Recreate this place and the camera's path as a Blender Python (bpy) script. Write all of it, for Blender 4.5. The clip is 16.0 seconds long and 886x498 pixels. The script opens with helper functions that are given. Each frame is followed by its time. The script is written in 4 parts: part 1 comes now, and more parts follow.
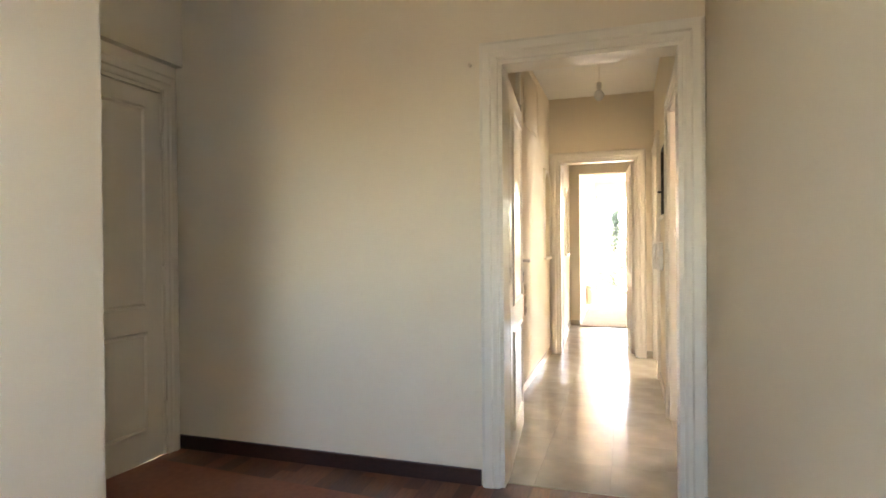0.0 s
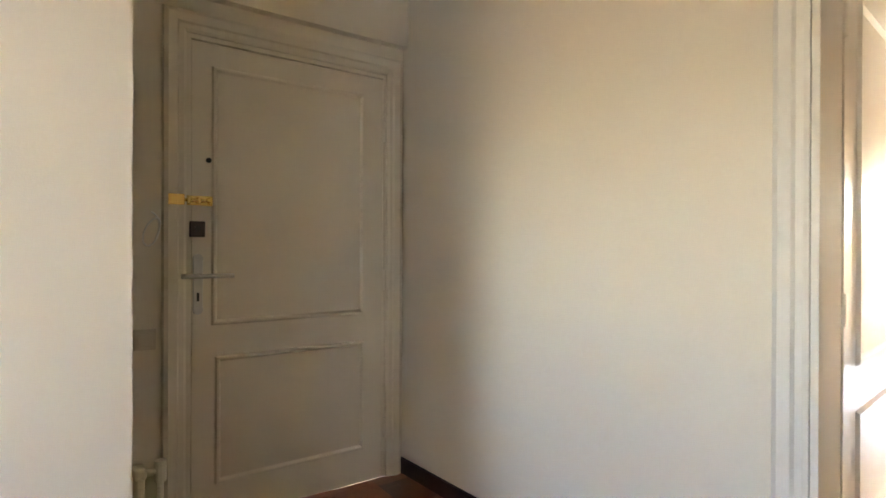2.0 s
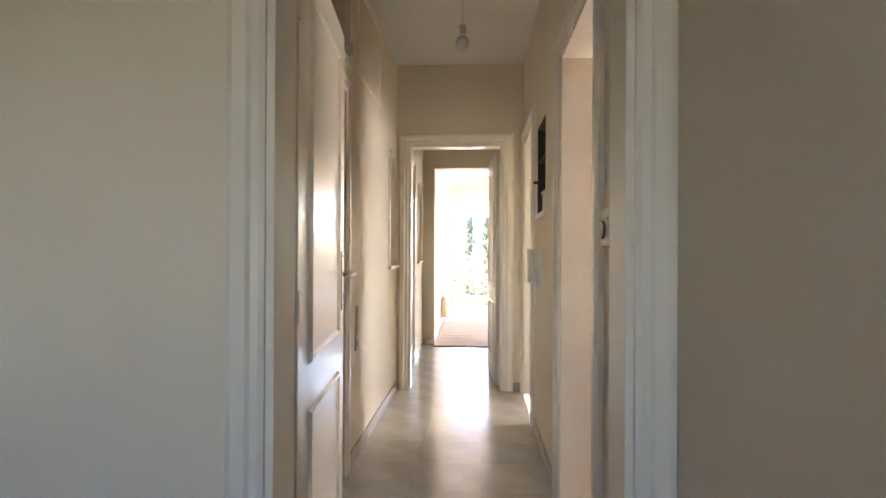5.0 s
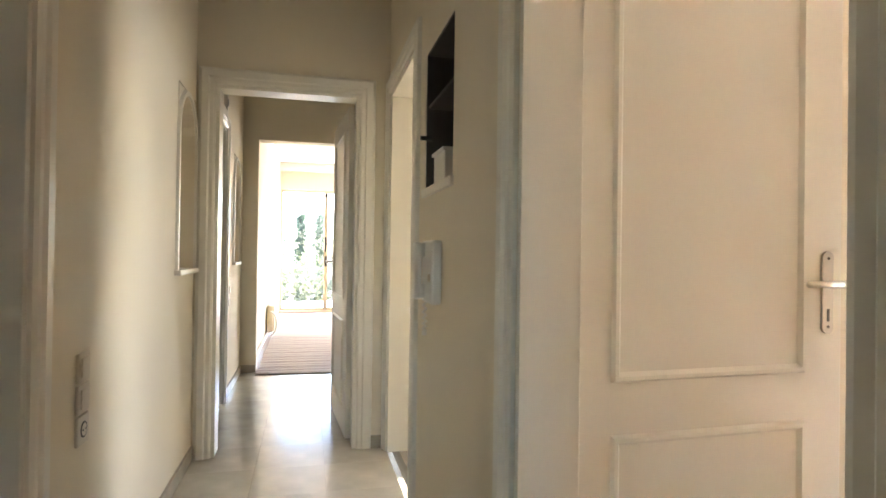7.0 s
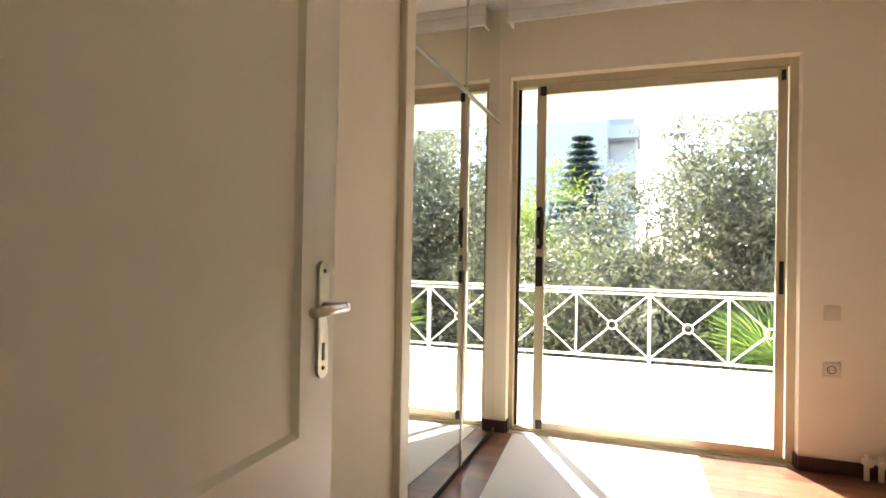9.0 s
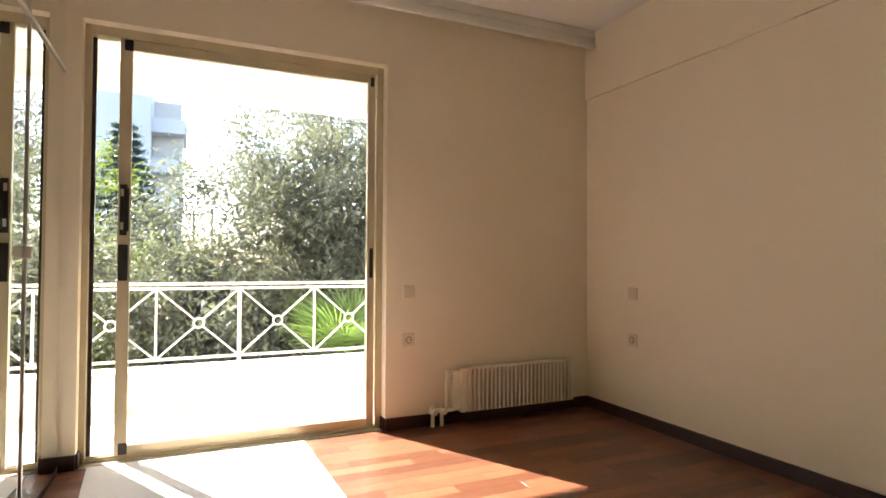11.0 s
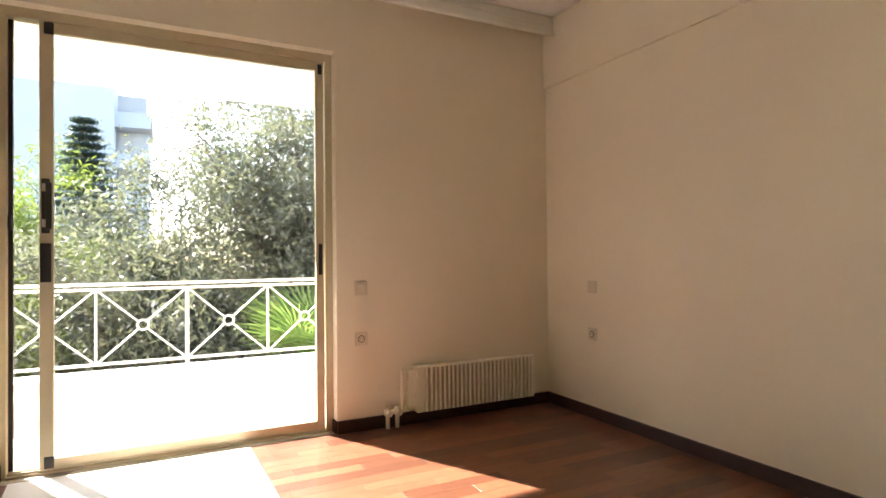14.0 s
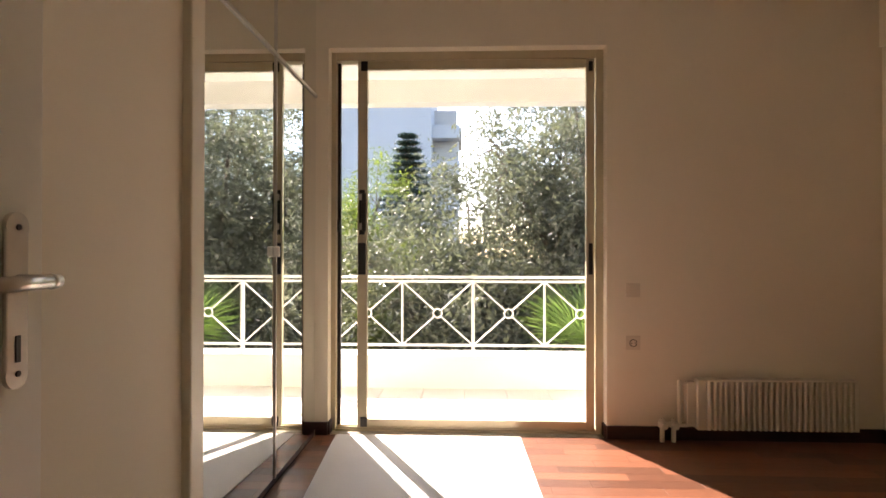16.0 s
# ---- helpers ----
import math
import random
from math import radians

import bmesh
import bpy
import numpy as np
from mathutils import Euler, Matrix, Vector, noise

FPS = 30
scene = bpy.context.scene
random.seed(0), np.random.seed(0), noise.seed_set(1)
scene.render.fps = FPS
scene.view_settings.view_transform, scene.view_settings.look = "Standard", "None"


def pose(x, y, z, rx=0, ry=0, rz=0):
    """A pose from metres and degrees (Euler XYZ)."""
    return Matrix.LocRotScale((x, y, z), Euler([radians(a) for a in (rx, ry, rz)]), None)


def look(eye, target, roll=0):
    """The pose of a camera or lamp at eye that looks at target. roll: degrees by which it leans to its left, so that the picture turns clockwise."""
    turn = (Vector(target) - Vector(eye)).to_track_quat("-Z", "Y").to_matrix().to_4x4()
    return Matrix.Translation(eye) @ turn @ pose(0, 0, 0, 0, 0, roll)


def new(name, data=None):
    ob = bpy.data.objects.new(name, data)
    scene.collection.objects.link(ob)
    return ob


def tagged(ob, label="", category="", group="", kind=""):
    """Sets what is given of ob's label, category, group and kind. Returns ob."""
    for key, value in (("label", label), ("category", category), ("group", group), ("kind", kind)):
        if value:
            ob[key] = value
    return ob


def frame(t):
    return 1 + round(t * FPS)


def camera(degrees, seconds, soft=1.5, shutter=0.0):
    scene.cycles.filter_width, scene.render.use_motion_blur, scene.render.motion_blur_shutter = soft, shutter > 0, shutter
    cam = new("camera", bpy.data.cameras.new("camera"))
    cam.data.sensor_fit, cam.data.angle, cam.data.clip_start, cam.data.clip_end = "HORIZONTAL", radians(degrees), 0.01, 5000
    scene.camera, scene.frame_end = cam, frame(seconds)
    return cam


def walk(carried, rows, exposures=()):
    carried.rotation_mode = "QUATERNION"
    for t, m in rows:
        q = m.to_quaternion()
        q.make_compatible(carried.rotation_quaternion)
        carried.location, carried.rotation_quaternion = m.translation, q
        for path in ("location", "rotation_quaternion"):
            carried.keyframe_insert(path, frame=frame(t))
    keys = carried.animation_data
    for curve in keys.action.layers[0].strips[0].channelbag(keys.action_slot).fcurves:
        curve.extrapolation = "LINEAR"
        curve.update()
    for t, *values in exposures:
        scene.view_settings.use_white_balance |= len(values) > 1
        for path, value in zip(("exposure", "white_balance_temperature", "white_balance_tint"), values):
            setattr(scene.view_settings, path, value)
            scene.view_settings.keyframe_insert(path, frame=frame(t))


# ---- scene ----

cam = camera(76.2, 16.0, soft=1.6)
PATH = [
    (0, (0.782, -2.698, 1.155), (0.163, -0.796, 1.143), -0.5),
    (0.5, (0.741, -2.309, 1.115), (-0.235, -0.563, 1.111), -0.3),
    (1, (0.696, -2.011, 1.07), (-0.567, -0.461, 1.091), -0.5),
    (1.5, (0.761, -1.736, 1.121), (-0.789, -0.472, 1.117), 0.0),
    (2, (0.784, -1.668, 1.165), (-0.811, -0.462, 1.16), 0.2),
    (2.5, (0.781, -1.636, 1.205), (-0.78, -0.386, 1.206), 0.3),
    (3, (0.703, -1.651, 1.26), (-0.542, -0.086, 1.249), 0.6),
    (3.5, (0.705, -1.66, 1.235), (-0.031, 0.2, 1.238), 0.3),
    (4, (0.721, -1.667, 1.205), (0.346, 0.298, 1.211), -0.0),
    (4.2, (0.724, -1.645, 1.19), (0.438, 0.335, 1.196), -0.1),
    (6.3, (0.581, -0.351, 1.128), (0.574, 1.649, 1.135), 0.8),
    (6.5, (0.58, -0.209, 1.127), (0.634, 1.79, 1.134), 0.8),
    (7, (0.599, 0.096, 1.124), (1.063, 2.041, 1.14), 0.8),
    (7.5, (0.692, 0.325, 1.125), (1.705, 2.049, 1.137), 0.4),
    (8, (0.835, 0.49, 1.118), (2.191, 1.96, 1.14), 0.5),
    (8.5, (0.937, 0.655, 1.122), (2.614, 1.745, 1.143), 1.1),
    (9, (1.039, 0.789, 1.165), (2.925, 1.455, 1.178), 1.0),
    (9.5, (1.136, 0.885, 1.152), (3.118, 1.154, 1.165), 1.0),
    (10, (1.246, 0.974, 1.144), (3.243, 0.87, 1.164), 0.7),
    (10.2, (1.264, 1.025, 1.12), (3.245, 0.753, 1.155), 0.6),
    (12.3, (1.23, 1.172, 1.03), (2.768, -0.105, 1.049), -0.4),
    (12.5, (1.241, 1.184, 1.017), (2.764, -0.113, 1.04), -0.6),
    (13, (1.281, 1.148, 1.057), (2.797, -0.157, 1.069), -0.4),
    (13.5, (1.294, 1.025, 1.078), (2.904, -0.162, 1.086), -0.5),
    (14, (1.316, 0.936, 1.072), (3.098, 0.03, 1.095), -0.5),
    (14.5, (1.333, 0.826, 1.065), (3.244, 0.237, 1.092), -0.2),
    (15, (1.361, 0.76, 1.083), (3.34, 0.476, 1.096), -0.0),
    (15.5, (1.365, 0.762, 1.097), (3.364, 0.713, 1.1), -0.1),
    (16, (1.296, 0.797, 1.094), (3.294, 0.874, 1.105), 0.1),
]
walk(cam, [(t, look(eye, target, roll)) for t, eye, target, roll in PATH],
     exposures=[(0.0, 5.4, 7300, 22), (1.0, 5.5, 7150, 24), (2.0, 5.85, 7100, 25), (2.8, 5.85, 6950, 26), (3.5, 5.35, 6650, 27), (4.2, 4.95, 6450, 27),
                (6.3, 4.5, 6200, 15), (7.0, 4.5, 6150, 14), (7.5, 4.6, 5950, 13), (8.5, 3.75, 6300, 13), (10.0, 2.7, 6800, 15),
                (12.5, 3.5, 6500, 12), (13.5, 3.3, 6500, 13), (14.5, 2.85, 6650, 17), (15.5, 2.2, 6800, 21), (16.0, 2.35, 6850, 21)])

# ---- world, sun, window lamps ----
SUN_ELEV, SUN_AZ = radians(34.5), radians(28)  # the sun stands over +x, turned towards +y
world = bpy.data.worlds.new("sky")
scene.world = world
world.use_nodes = True
wn = world.node_tree
sky = wn.nodes.new("ShaderNodeTexSky")
sky.sky_type, sky.sun_disc = "NISHITA", False
sky.sun_elevation, sky.sun_rotation = SUN_ELEV, radians(90) - SUN_AZ
sky.dust_density = 0.8
wn.links.new(sky.outputs[0], wn.nodes["Background"].inputs[0])
wn.nodes["Background"].inputs[1].default_value = 0.15
sun = new("sun", bpy.data.lights.new("sun", "SUN"))
sun.data.energy, sun.data.angle, sun.data.color = 5.0, radians(0.5), (1.0, 0.94, 0.85)
to_sun = Vector((math.cos(SUN_ELEV) * math.cos(SUN_AZ), math.cos(SUN_ELEV) * math.sin(SUN_AZ), math.sin(SUN_ELEV)))
sun.matrix_world = look(to_sun * 60, (0, 0, 0))


def window_lamp(eye, target, w, h, power, color=(1.0, 0.97, 0.92)):
    la = bpy.data.lights.new("window_fill", "AREA")
    la.shape, la.size, la.size_y, la.energy, la.color = "RECTANGLE", w, h, power, color
    ob = new("window_fill", la)
    ob.matrix_world = look(eye, target)
    return ob


# fill lamps added in two unseen windows in place of sky light
window_lamp((3.15, 11.0, 1.25), (3.15, 0, 1.0), 2.0, 1.9, 5)
window_lamp((4.72, 4.0, 1.45), (0, 3.2, 0.9), 1.5, 1.4, 3.2, (0.96, 0.97, 1.0))


# ---- materials ----
def material(name, color, rough=0.6, metal=0.0, vary=0.06, scale=6.0, bump=0.0, bump_scale=180.0, per_object=0.0, per_island=0.0, coat=0.0, stretch=None, spec=0.5):
    """Principled paint with large and fine variation of tone and relief."""
    m = bpy.data.materials.new(name)
    m.use_nodes = True
    nt = m.node_tree
    b = nt.nodes["Principled BSDF"]
    b.inputs["Roughness"].default_value, b.inputs["Metallic"].default_value = rough, metal
    b.inputs["Specular IOR Level"].default_value = spec
    b.inputs["Coat Weight"].default_value, b.inputs["Coat Roughness"].default_value = coat, 0.12
    co = nt.nodes.new("ShaderNodeTexCoord")
    mp = nt.nodes.new("ShaderNodeMapping")
    nt.links.new(co.outputs["Object"], mp.inputs[0])
    if stretch:
        mp.inputs["Scale"].default_value = stretch
    n1 = nt.nodes.new("ShaderNodeTexNoise")
    n1.inputs["Scale"].default_value, n1.inputs["Detail"].default_value = scale, 5
    nt.links.new(mp.outputs[0], n1.inputs["Vector"])
    hsv = nt.nodes.new("ShaderNodeHueSaturation")
    hsv.inputs["Color"].default_value = (*color, 1)
    mr = nt.nodes.new("ShaderNodeMapRange")
    mr.inputs["From Min"].default_value, mr.inputs["From Max"].default_value = 0.3, 0.7
    mr.inputs["To Min"].default_value, mr.inputs["To Max"].default_value = 1 - vary, 1 + vary
    nt.links.new(n1.outputs["Fac"], mr.inputs["Value"])
    value = mr.outputs[0]
    for kind, amount in (("ShaderNodeObjectInfo", per_object), ("ShaderNodeNewGeometry", per_island)):
        if amount:
            inf = nt.nodes.new(kind)
            mr2 = nt.nodes.new("ShaderNodeMapRange")
            mr2.inputs["To Min"].default_value, mr2.inputs["To Max"].default_value = 1 - amount, 1 + amount
            nt.links.new(inf.outputs["Random" if kind.endswith("Info") else "Random Per Island"], mr2.inputs["Value"])
            mul = nt.nodes.new("ShaderNodeMath")
            mul.operation = "MULTIPLY"
            nt.links.new(value, mul.inputs[0])
            nt.links.new(mr2.outputs[0], mul.inputs[1])
            value = mul.outputs[0]
    nt.links.new(value, hsv.inputs["Value"])
    nt.links.new(hsv.outputs[0], b.inputs["Base Color"])
    if bump:
        n2 = nt.nodes.new("ShaderNodeTexNoise")
        n2.inputs["Scale"].default_value, n2.inputs["Detail"].default_value = bump_scale, 4
        nt.links.new(mp.outputs[0], n2.inputs["Vector"])
        bp = nt.nodes.new("ShaderNodeBump")
        bp.inputs["Strength"].default_value, bp.inputs["Distance"].default_value = bump, 0.004
        nt.links.new(n2.outputs["Fac"], bp.inputs["Height"])
        nt.links.new(bp.outputs[0], b.inputs["Normal"])
    return m


def leaf_material(name, color, vary=0.45):
    m = material(name, color, 0.5, vary=0.2, scale=1.2, per_island=vary, spec=0.35)
    nt = m.node_tree
    out = nt.nodes["Material Output"]
    tr = nt.nodes.new("ShaderNodeBsdfTranslucent")
    tr.inputs[0].default_value = (color[0] * 1.5, color[1] * 1.6, color[2], 1)
    mix = nt.nodes.new("ShaderNodeMixShader")
    mix.inputs[0].default_value = 0.35
    nt.links.new(nt.nodes["Principled BSDF"].outputs[0], mix.inputs[1])
    nt.links.new(tr.outputs[0], mix.inputs[2])
    nt.links.new(mix.outputs[0], out.inputs["Surface"])
    return m


def glass_material():
    m = bpy.data.materials.new("pane_glass")
    m.use_nodes = True
    nt = m.node_tree
    tr, gl, fr, mix = (nt.nodes.new(k) for k in ("ShaderNodeBsdfTransparent", "ShaderNodeBsdfGlossy", "ShaderNodeFresnel", "ShaderNodeMixShader"))
    tr.inputs[0].default_value = (0.95, 0.96, 0.95, 1)
    gl.inputs["Roughness"].default_value = 0.01
    fr.inputs[0].default_value = 1.45
    nt.links.new(fr.outputs[0], mix.inputs[0])
    nt.links.new(tr.outputs[0], mix.inputs[1])
    nt.links.new(gl.outputs[0], mix.inputs[2])
    nt.links.new(mix.outputs[0], nt.nodes["Material Output"].inputs[0])
    return m


WALL = material("cream_wall_paint", (0.80, 0.715, 0.56), 0.75, vary=0.025, scale=1.6, bump=0.12, bump_scale=220, spec=0.3)
CEIL = material("white_ceiling_paint", (0.82, 0.80, 0.74), 0.85, vary=0.02, scale=2, bump=0.08, spec=0.2)
LACQ = material("ivory_door_lacquer", (0.80, 0.75, 0.64), 0.32, vary=0.025, scale=2.5, bump=0.05, bump_scale=60)
LACQ2 = material("aged_ivory_lacquer", (0.76, 0.68, 0.53), 0.4, vary=0.03, scale=3, bump=0.06, bump_scale=60)
WARD = material("cream_wardrobe_lacquer", (0.80, 0.72, 0.56), 0.4, vary=0.02, scale=2, bump=0.04)
MAHOG = material("dark_mahogany_skirting", (0.036, 0.012, 0.008), 0.5, vary=0.25, scale=12, bump=0.1, stretch=(3, 1, 8))
PARQ = material("red_mahogany_parquet", (0.18, 0.066, 0.032), 0.40, vary=0.22, scale=14, bump=0.15, bump_scale=90, per_object=0.42, stretch=(7, 0.8, 1), coat=0.5)
SUBF = material("dark_joint_filler", (0.03, 0.012, 0.008), 0.8)
MARB = material("cream_marble", (0.56, 0.52, 0.44), 0.16, vary=0.14, scale=5, per_object=0.05, bump=0.02, bump_scale=30)
GROUT = material("beige_grout", (0.36, 0.32, 0.26), 0.8)
SKIRT = material("beige_marble_skirting", (0.42, 0.36, 0.27), 0.3, vary=0.15, scale=8)
STEEL = material("brushed_nickel", (0.62, 0.58, 0.52), 0.32, 1.0, vary=0.05, scale=40)
BRASS = material("polished_brass", (0.80, 0.56, 0.20), 0.22, 1.0, vary=0.06, scale=20)
BLACK = material("black_plastic", (0.02, 0.018, 0.017), 0.45)
DARKM = material("dark_bronze_metal", (0.06, 0.05, 0.045), 0.4, 0.8)
PLAST = material("ivory_plastic", (0.66, 0.57, 0.43), 0.4, vary=0.02)
WPLAST = material("white_plastic", (0.80, 0.77, 0.70), 0.38, vary=0.02)
ALU = material("champagne_aluminium", (0.55, 0.47, 0.32), 0.38, 0.35, vary=0.04, scale=10)
MIRROR = material("mirror_silver", (0.88, 0.90, 0.88), 0.015, 1.0, vary=0.0)
GLASS = glass_material()
SHEET = material("white_protective_card", (0.74, 0.70, 0.64), 0.6, vary=0.03, scale=3, bump=0.1, bump_scale=25)
RADI = material("cream_radiator_enamel", (0.78, 0.71, 0.56), 0.4, vary=0.03)
RUG = material("pale_woven_rug", (0.50, 0.42, 0.36), 0.95, vary=0.06, scale=20, bump=0.5, bump_scale=200)
RUGD = material("brown_rug_stripe", (0.30, 0.23, 0.19), 0.95, vary=0.1, scale=20, bump=0.5)
REDBR = material("red_brown_sheet", (0.34, 0.14, 0.09), 0.8, vary=0.1, scale=30, bump=0.4)
RENDER = material("white_balcony_render", (0.80, 0.79, 0.76), 0.85, vary=0.04, scale=3, bump=0.25, bump_scale=80)
BTILE = material("pale_balcony_tile", (0.66, 0.64, 0.60), 0.5, vary=0.06, scale=6, per_object=0.05)
RAILW = material("white_railing_paint", (0.80, 0.80, 0.78), 0.45, vary=0.03)
BULB = material("opal_bulb_glass", (0.85, 0.85, 0.82), 0.2)
# DARKW: shade inside hollows put into the colour; also the dial rim
DARKW = material("dark_shade_and_trim", (0.05, 0.04, 0.035), 0.7, vary=0.3, scale=8)
BARK = material("olive_bark", (0.12, 0.095, 0.07), 0.9, vary=0.3, scale=8, bump=0.6, bump_scale=25)
OLIVE = leaf_material("olive_leaves", (0.12, 0.125, 0.102), 0.75)
PINEL = leaf_material("bright_pine_leaves", (0.145, 0.18, 0.04))
DARKG = leaf_material("dark_conifer_leaves", (0.018, 0.036, 0.028))
CYPR = leaf_material("cypress_leaves", (0.04, 0.065, 0.05))
SHRUB = leaf_material("shrub_leaves", (0.055, 0.07, 0.03), 0.5)
PALM = leaf_material("palm_leaves", (0.17, 0.25, 0.08), 0.3)
# white render darkened and blued: weaker far light put into the colour
FACADE = material("facade_render_toned_down", (0.42, 0.45, 0.49), 0.9, vary=0.04, scale=0.4, bump=0.1)
SHUT = material("grey_roller_shutter", (0.42, 0.42, 0.42), 0.6, vary=0.05)
EARTH = material("dry_garden_earth", (0.16, 0.13, 0.08), 0.95, vary=0.3, scale=1.5, bump=0.5, bump_scale=20)


# ---- mesh helpers ----
def box(bm, x0, y0, z0, x1, y1, z1, bevel=0.0):
    r = bmesh.ops.create_cube(bm, size=1.0)
    m = Matrix.Translation(((x0 + x1) / 2, (y0 + y1) / 2, (z0 + z1) / 2)) @ Matrix.Diagonal((abs(x1 - x0), abs(y1 - y0), abs(z1 - z0), 1))
    bmesh.ops.transform(bm, matrix=m, verts=r["verts"])
    if bevel:
        edges = list({e for v in r["verts"] for e in v.link_edges})
        bmesh.ops.bevel(bm, geom=edges, offset=bevel, segments=2, affect="EDGES", profile=0.5)
    return bm


def boxed(x0, y0, z0, x1, y1, z1, bevel=0.0):
    return box(bmesh.new(), x0, y0, z0, x1, y1, z1, bevel)


def tube(bm, a, b, r, seg=12, r2=None):
    a, b = Vector(a), Vector(b)
    d = b - a
    m = Matrix.Translation((a + b) / 2) @ d.to_track_quat("Z", "Y").to_matrix().to_4x4()
    bmesh.ops.create_cone(bm, cap_ends=True, segments=seg, radius1=r, radius2=r if r2 is None else r2, depth=d.length, matrix=m)
    return bm


def part(name, bm, mat, parent=None, label="", smooth=False):
    bmesh.ops.recalc_face_normals(bm, faces=bm.faces)
    me = bpy.data.meshes.new(name)
    bm.to_mesh(me)
    bm.free()
    me.materials.append(mat)
    if smooth:
        for p in me.polygons:
            p.use_smooth = True
    ob = new(name, me)
    if parent:
        ob.parent = parent
    if label:
        ob["label"] = label
    return ob


def empty(name, m, label, category, group="", kind=""):
    ob = new(name)
    ob.matrix_world = m
    return tagged(ob, label, category, group, kind)


def wall(name, axis, c0, c1, a0, a1, z0, z1, holes=(), mat=None, label="cream painted plaster wall"):
    """A wall slab across axis from c0 to c1, along the other axis a0..a1, with rectangular openings (a, b, low, high)."""
    bm = bmesh.new()
    cuts = sorted({a0, a1, *[h[0] for h in holes], *[h[1] for h in holes]})
    for lo, hi in zip(cuts, cuts[1:]):
        spans = [(z0, z1)]
        for h in holes:
            if h[0] <= lo and hi <= h[1]:
                spans = [s for p, q in spans for s in ((p, min(q, h[2])), (max(p, h[3]), q)) if s[1] - s[0] > 0.001]
        for p, q in spans:
            box(bm, *((c0, lo, p, c1, hi, q) if axis == "x" else (lo, c0, p, hi, c1, q)))
    return tagged(part(name, bm, mat or WALL), label, "wall", kind="structure")


def strip(name, bm, mat, label, category):
    return tagged(part(name, bm, mat), label, category, kind="structure")


CASING = [(0.0, 0.0), (0.0, 0.012), (0.012, 0.018), (0.03, 0.018), (0.038, 0.026), (0.07, 0.026), (0.085, 0.018), (0.09, 0.0)]


def casing(name, axis, c, side, a0, a1, h, parent, mat, profile=CASING):
    """Moulded architrave round an opening a0..a1 of height h, on the plane axis=c facing side, mitred at the corners."""
    bm = bmesh.new()
    stations = []
    for k in range(4):
        row = []
        for u, d in profile:
            a = a0 - u if k < 2 else a1 + u
            z = h + u if k in (1, 2) else 0.0
            row.append(bm.verts.new((c + side * d, a, z) if axis == "x" else (a, c + side * d, z)))
        stations.append(row)
    for r, s in zip(stations, stations[1:]):
        for i in range(len(profile) - 1):
            bm.faces.new((r[i], r[i + 1], s[i + 1], s[i]))
    ob = part(name, bm, mat, parent)
    return ob


def ring(bm, x0, z0, x1, z1, y, w, d):
    """A raised bead round a panel, in a plane of constant y, proud by d."""
    loops = []
    for inset, off in ((0, 0), (w * 0.25, d), (w * 0.6, d), (w, 0)):
        loops.append([bm.verts.new((x, y + off, z)) for x, z in ((x0 + inset, z0 + inset), (x1 - inset, z0 + inset), (x1 - inset, z1 - inset), (x0 + inset, z1 - inset))])
    for r, s in zip(loops, loops[1:]):
        for i in range(4):
            bm.faces.new((r[i], r[(i + 1) % 4], s[(i + 1) % 4], s[i]))


def lever(leaf, x, z, y, side, inward, mat=STEEL, plate_h=0.19):
    """Long plate with rounded ends, a lever that points along inward, a keyhole and two screws."""
    bm = bmesh.new()
    box(bm, x - 0.02, min(y, y + side * 0.007), z - plate_h * 0.63, x + 0.02, max(y, y + side * 0.007), z + plate_h * 0.37, 0.003)
    for zz in (z - plate_h * 0.63, z + plate_h * 0.37):
        tube(bm, (x, y, zz), (x, y + side * 0.0068, zz), 0.0198, 20)
    plate = part("handle_plate", bm, mat, leaf, "brushed nickel long handle plate")
    bm = bmesh.new()
    tube(bm, (x, y, z), (x, y + side * 0.048, z), 0.009, 16)
    tube(bm, (x - inward * 0.012, y + side * 0.05, z), (x + inward * 0.115, y + side * 0.05, z), 0.0095, 16)
    bmesh.ops.create_uvsphere(bm, u_segments=12, v_segments=8, radius=0.0105, matrix=Matrix.Translation((x, y + side * 0.05, z)))
    part("lever", bm, mat, leaf, "brushed nickel lever", True)
    bm = boxed(x - 0.0045, y + side * 0.006, z - 0.105, x + 0.0045, y + side * 0.0085, z - 0.07, 0.001)
    part("keyhole", bm, BLACK, leaf, "dark keyhole")
    for dz in (0.37, -0.63):
        part("screw", tube(bmesh.new(), (x, y + side * 0.005, z + plate_h * dz), (x, y + side * 0.009, z + plate_h * dz), 0.004, 10), DARKM, leaf)


def leaf(parent, m, w, h, mat=LACQ, thick=0.04, panels=None, handle=True, side_y=0):
    """Door leaf: hinge edge at the origin, along +x, thickness towards +y, with beaded panels on both faces."""
    ob = part("leaf", boxed(0, 0, 0.008, w, thick, h, 0.003), mat, parent)
    ob.matrix_local = m
    for x0, z0, x1, z1 in panels or ((0.135, 0.17, w - 0.135, 0.70), (0.135, 0.83, w - 0.135, h - 0.12)):
        for y, d in ((0.0, -0.011), (thick, 0.011)):
            bm = bmesh.new()
            ring(bm, x0, z0, x1, z1, y, 0.026, d)
            part("panel_bead", bm, mat, ob)
    if handle:
        for y, s in ((0.0, -1), (thick, 1)):
            lever(ob, w - 0.055, 1.055, y, s, -1)
    for z in (0.22, h / 2, h - 0.22):
        bm = tube(bmesh.new(), (-0.006, 0.0, z - 0.045), (-0.006, 0.0, z + 0.045), 0.008, 10)
        part("hinge", bm, mat, ob)
    return ob


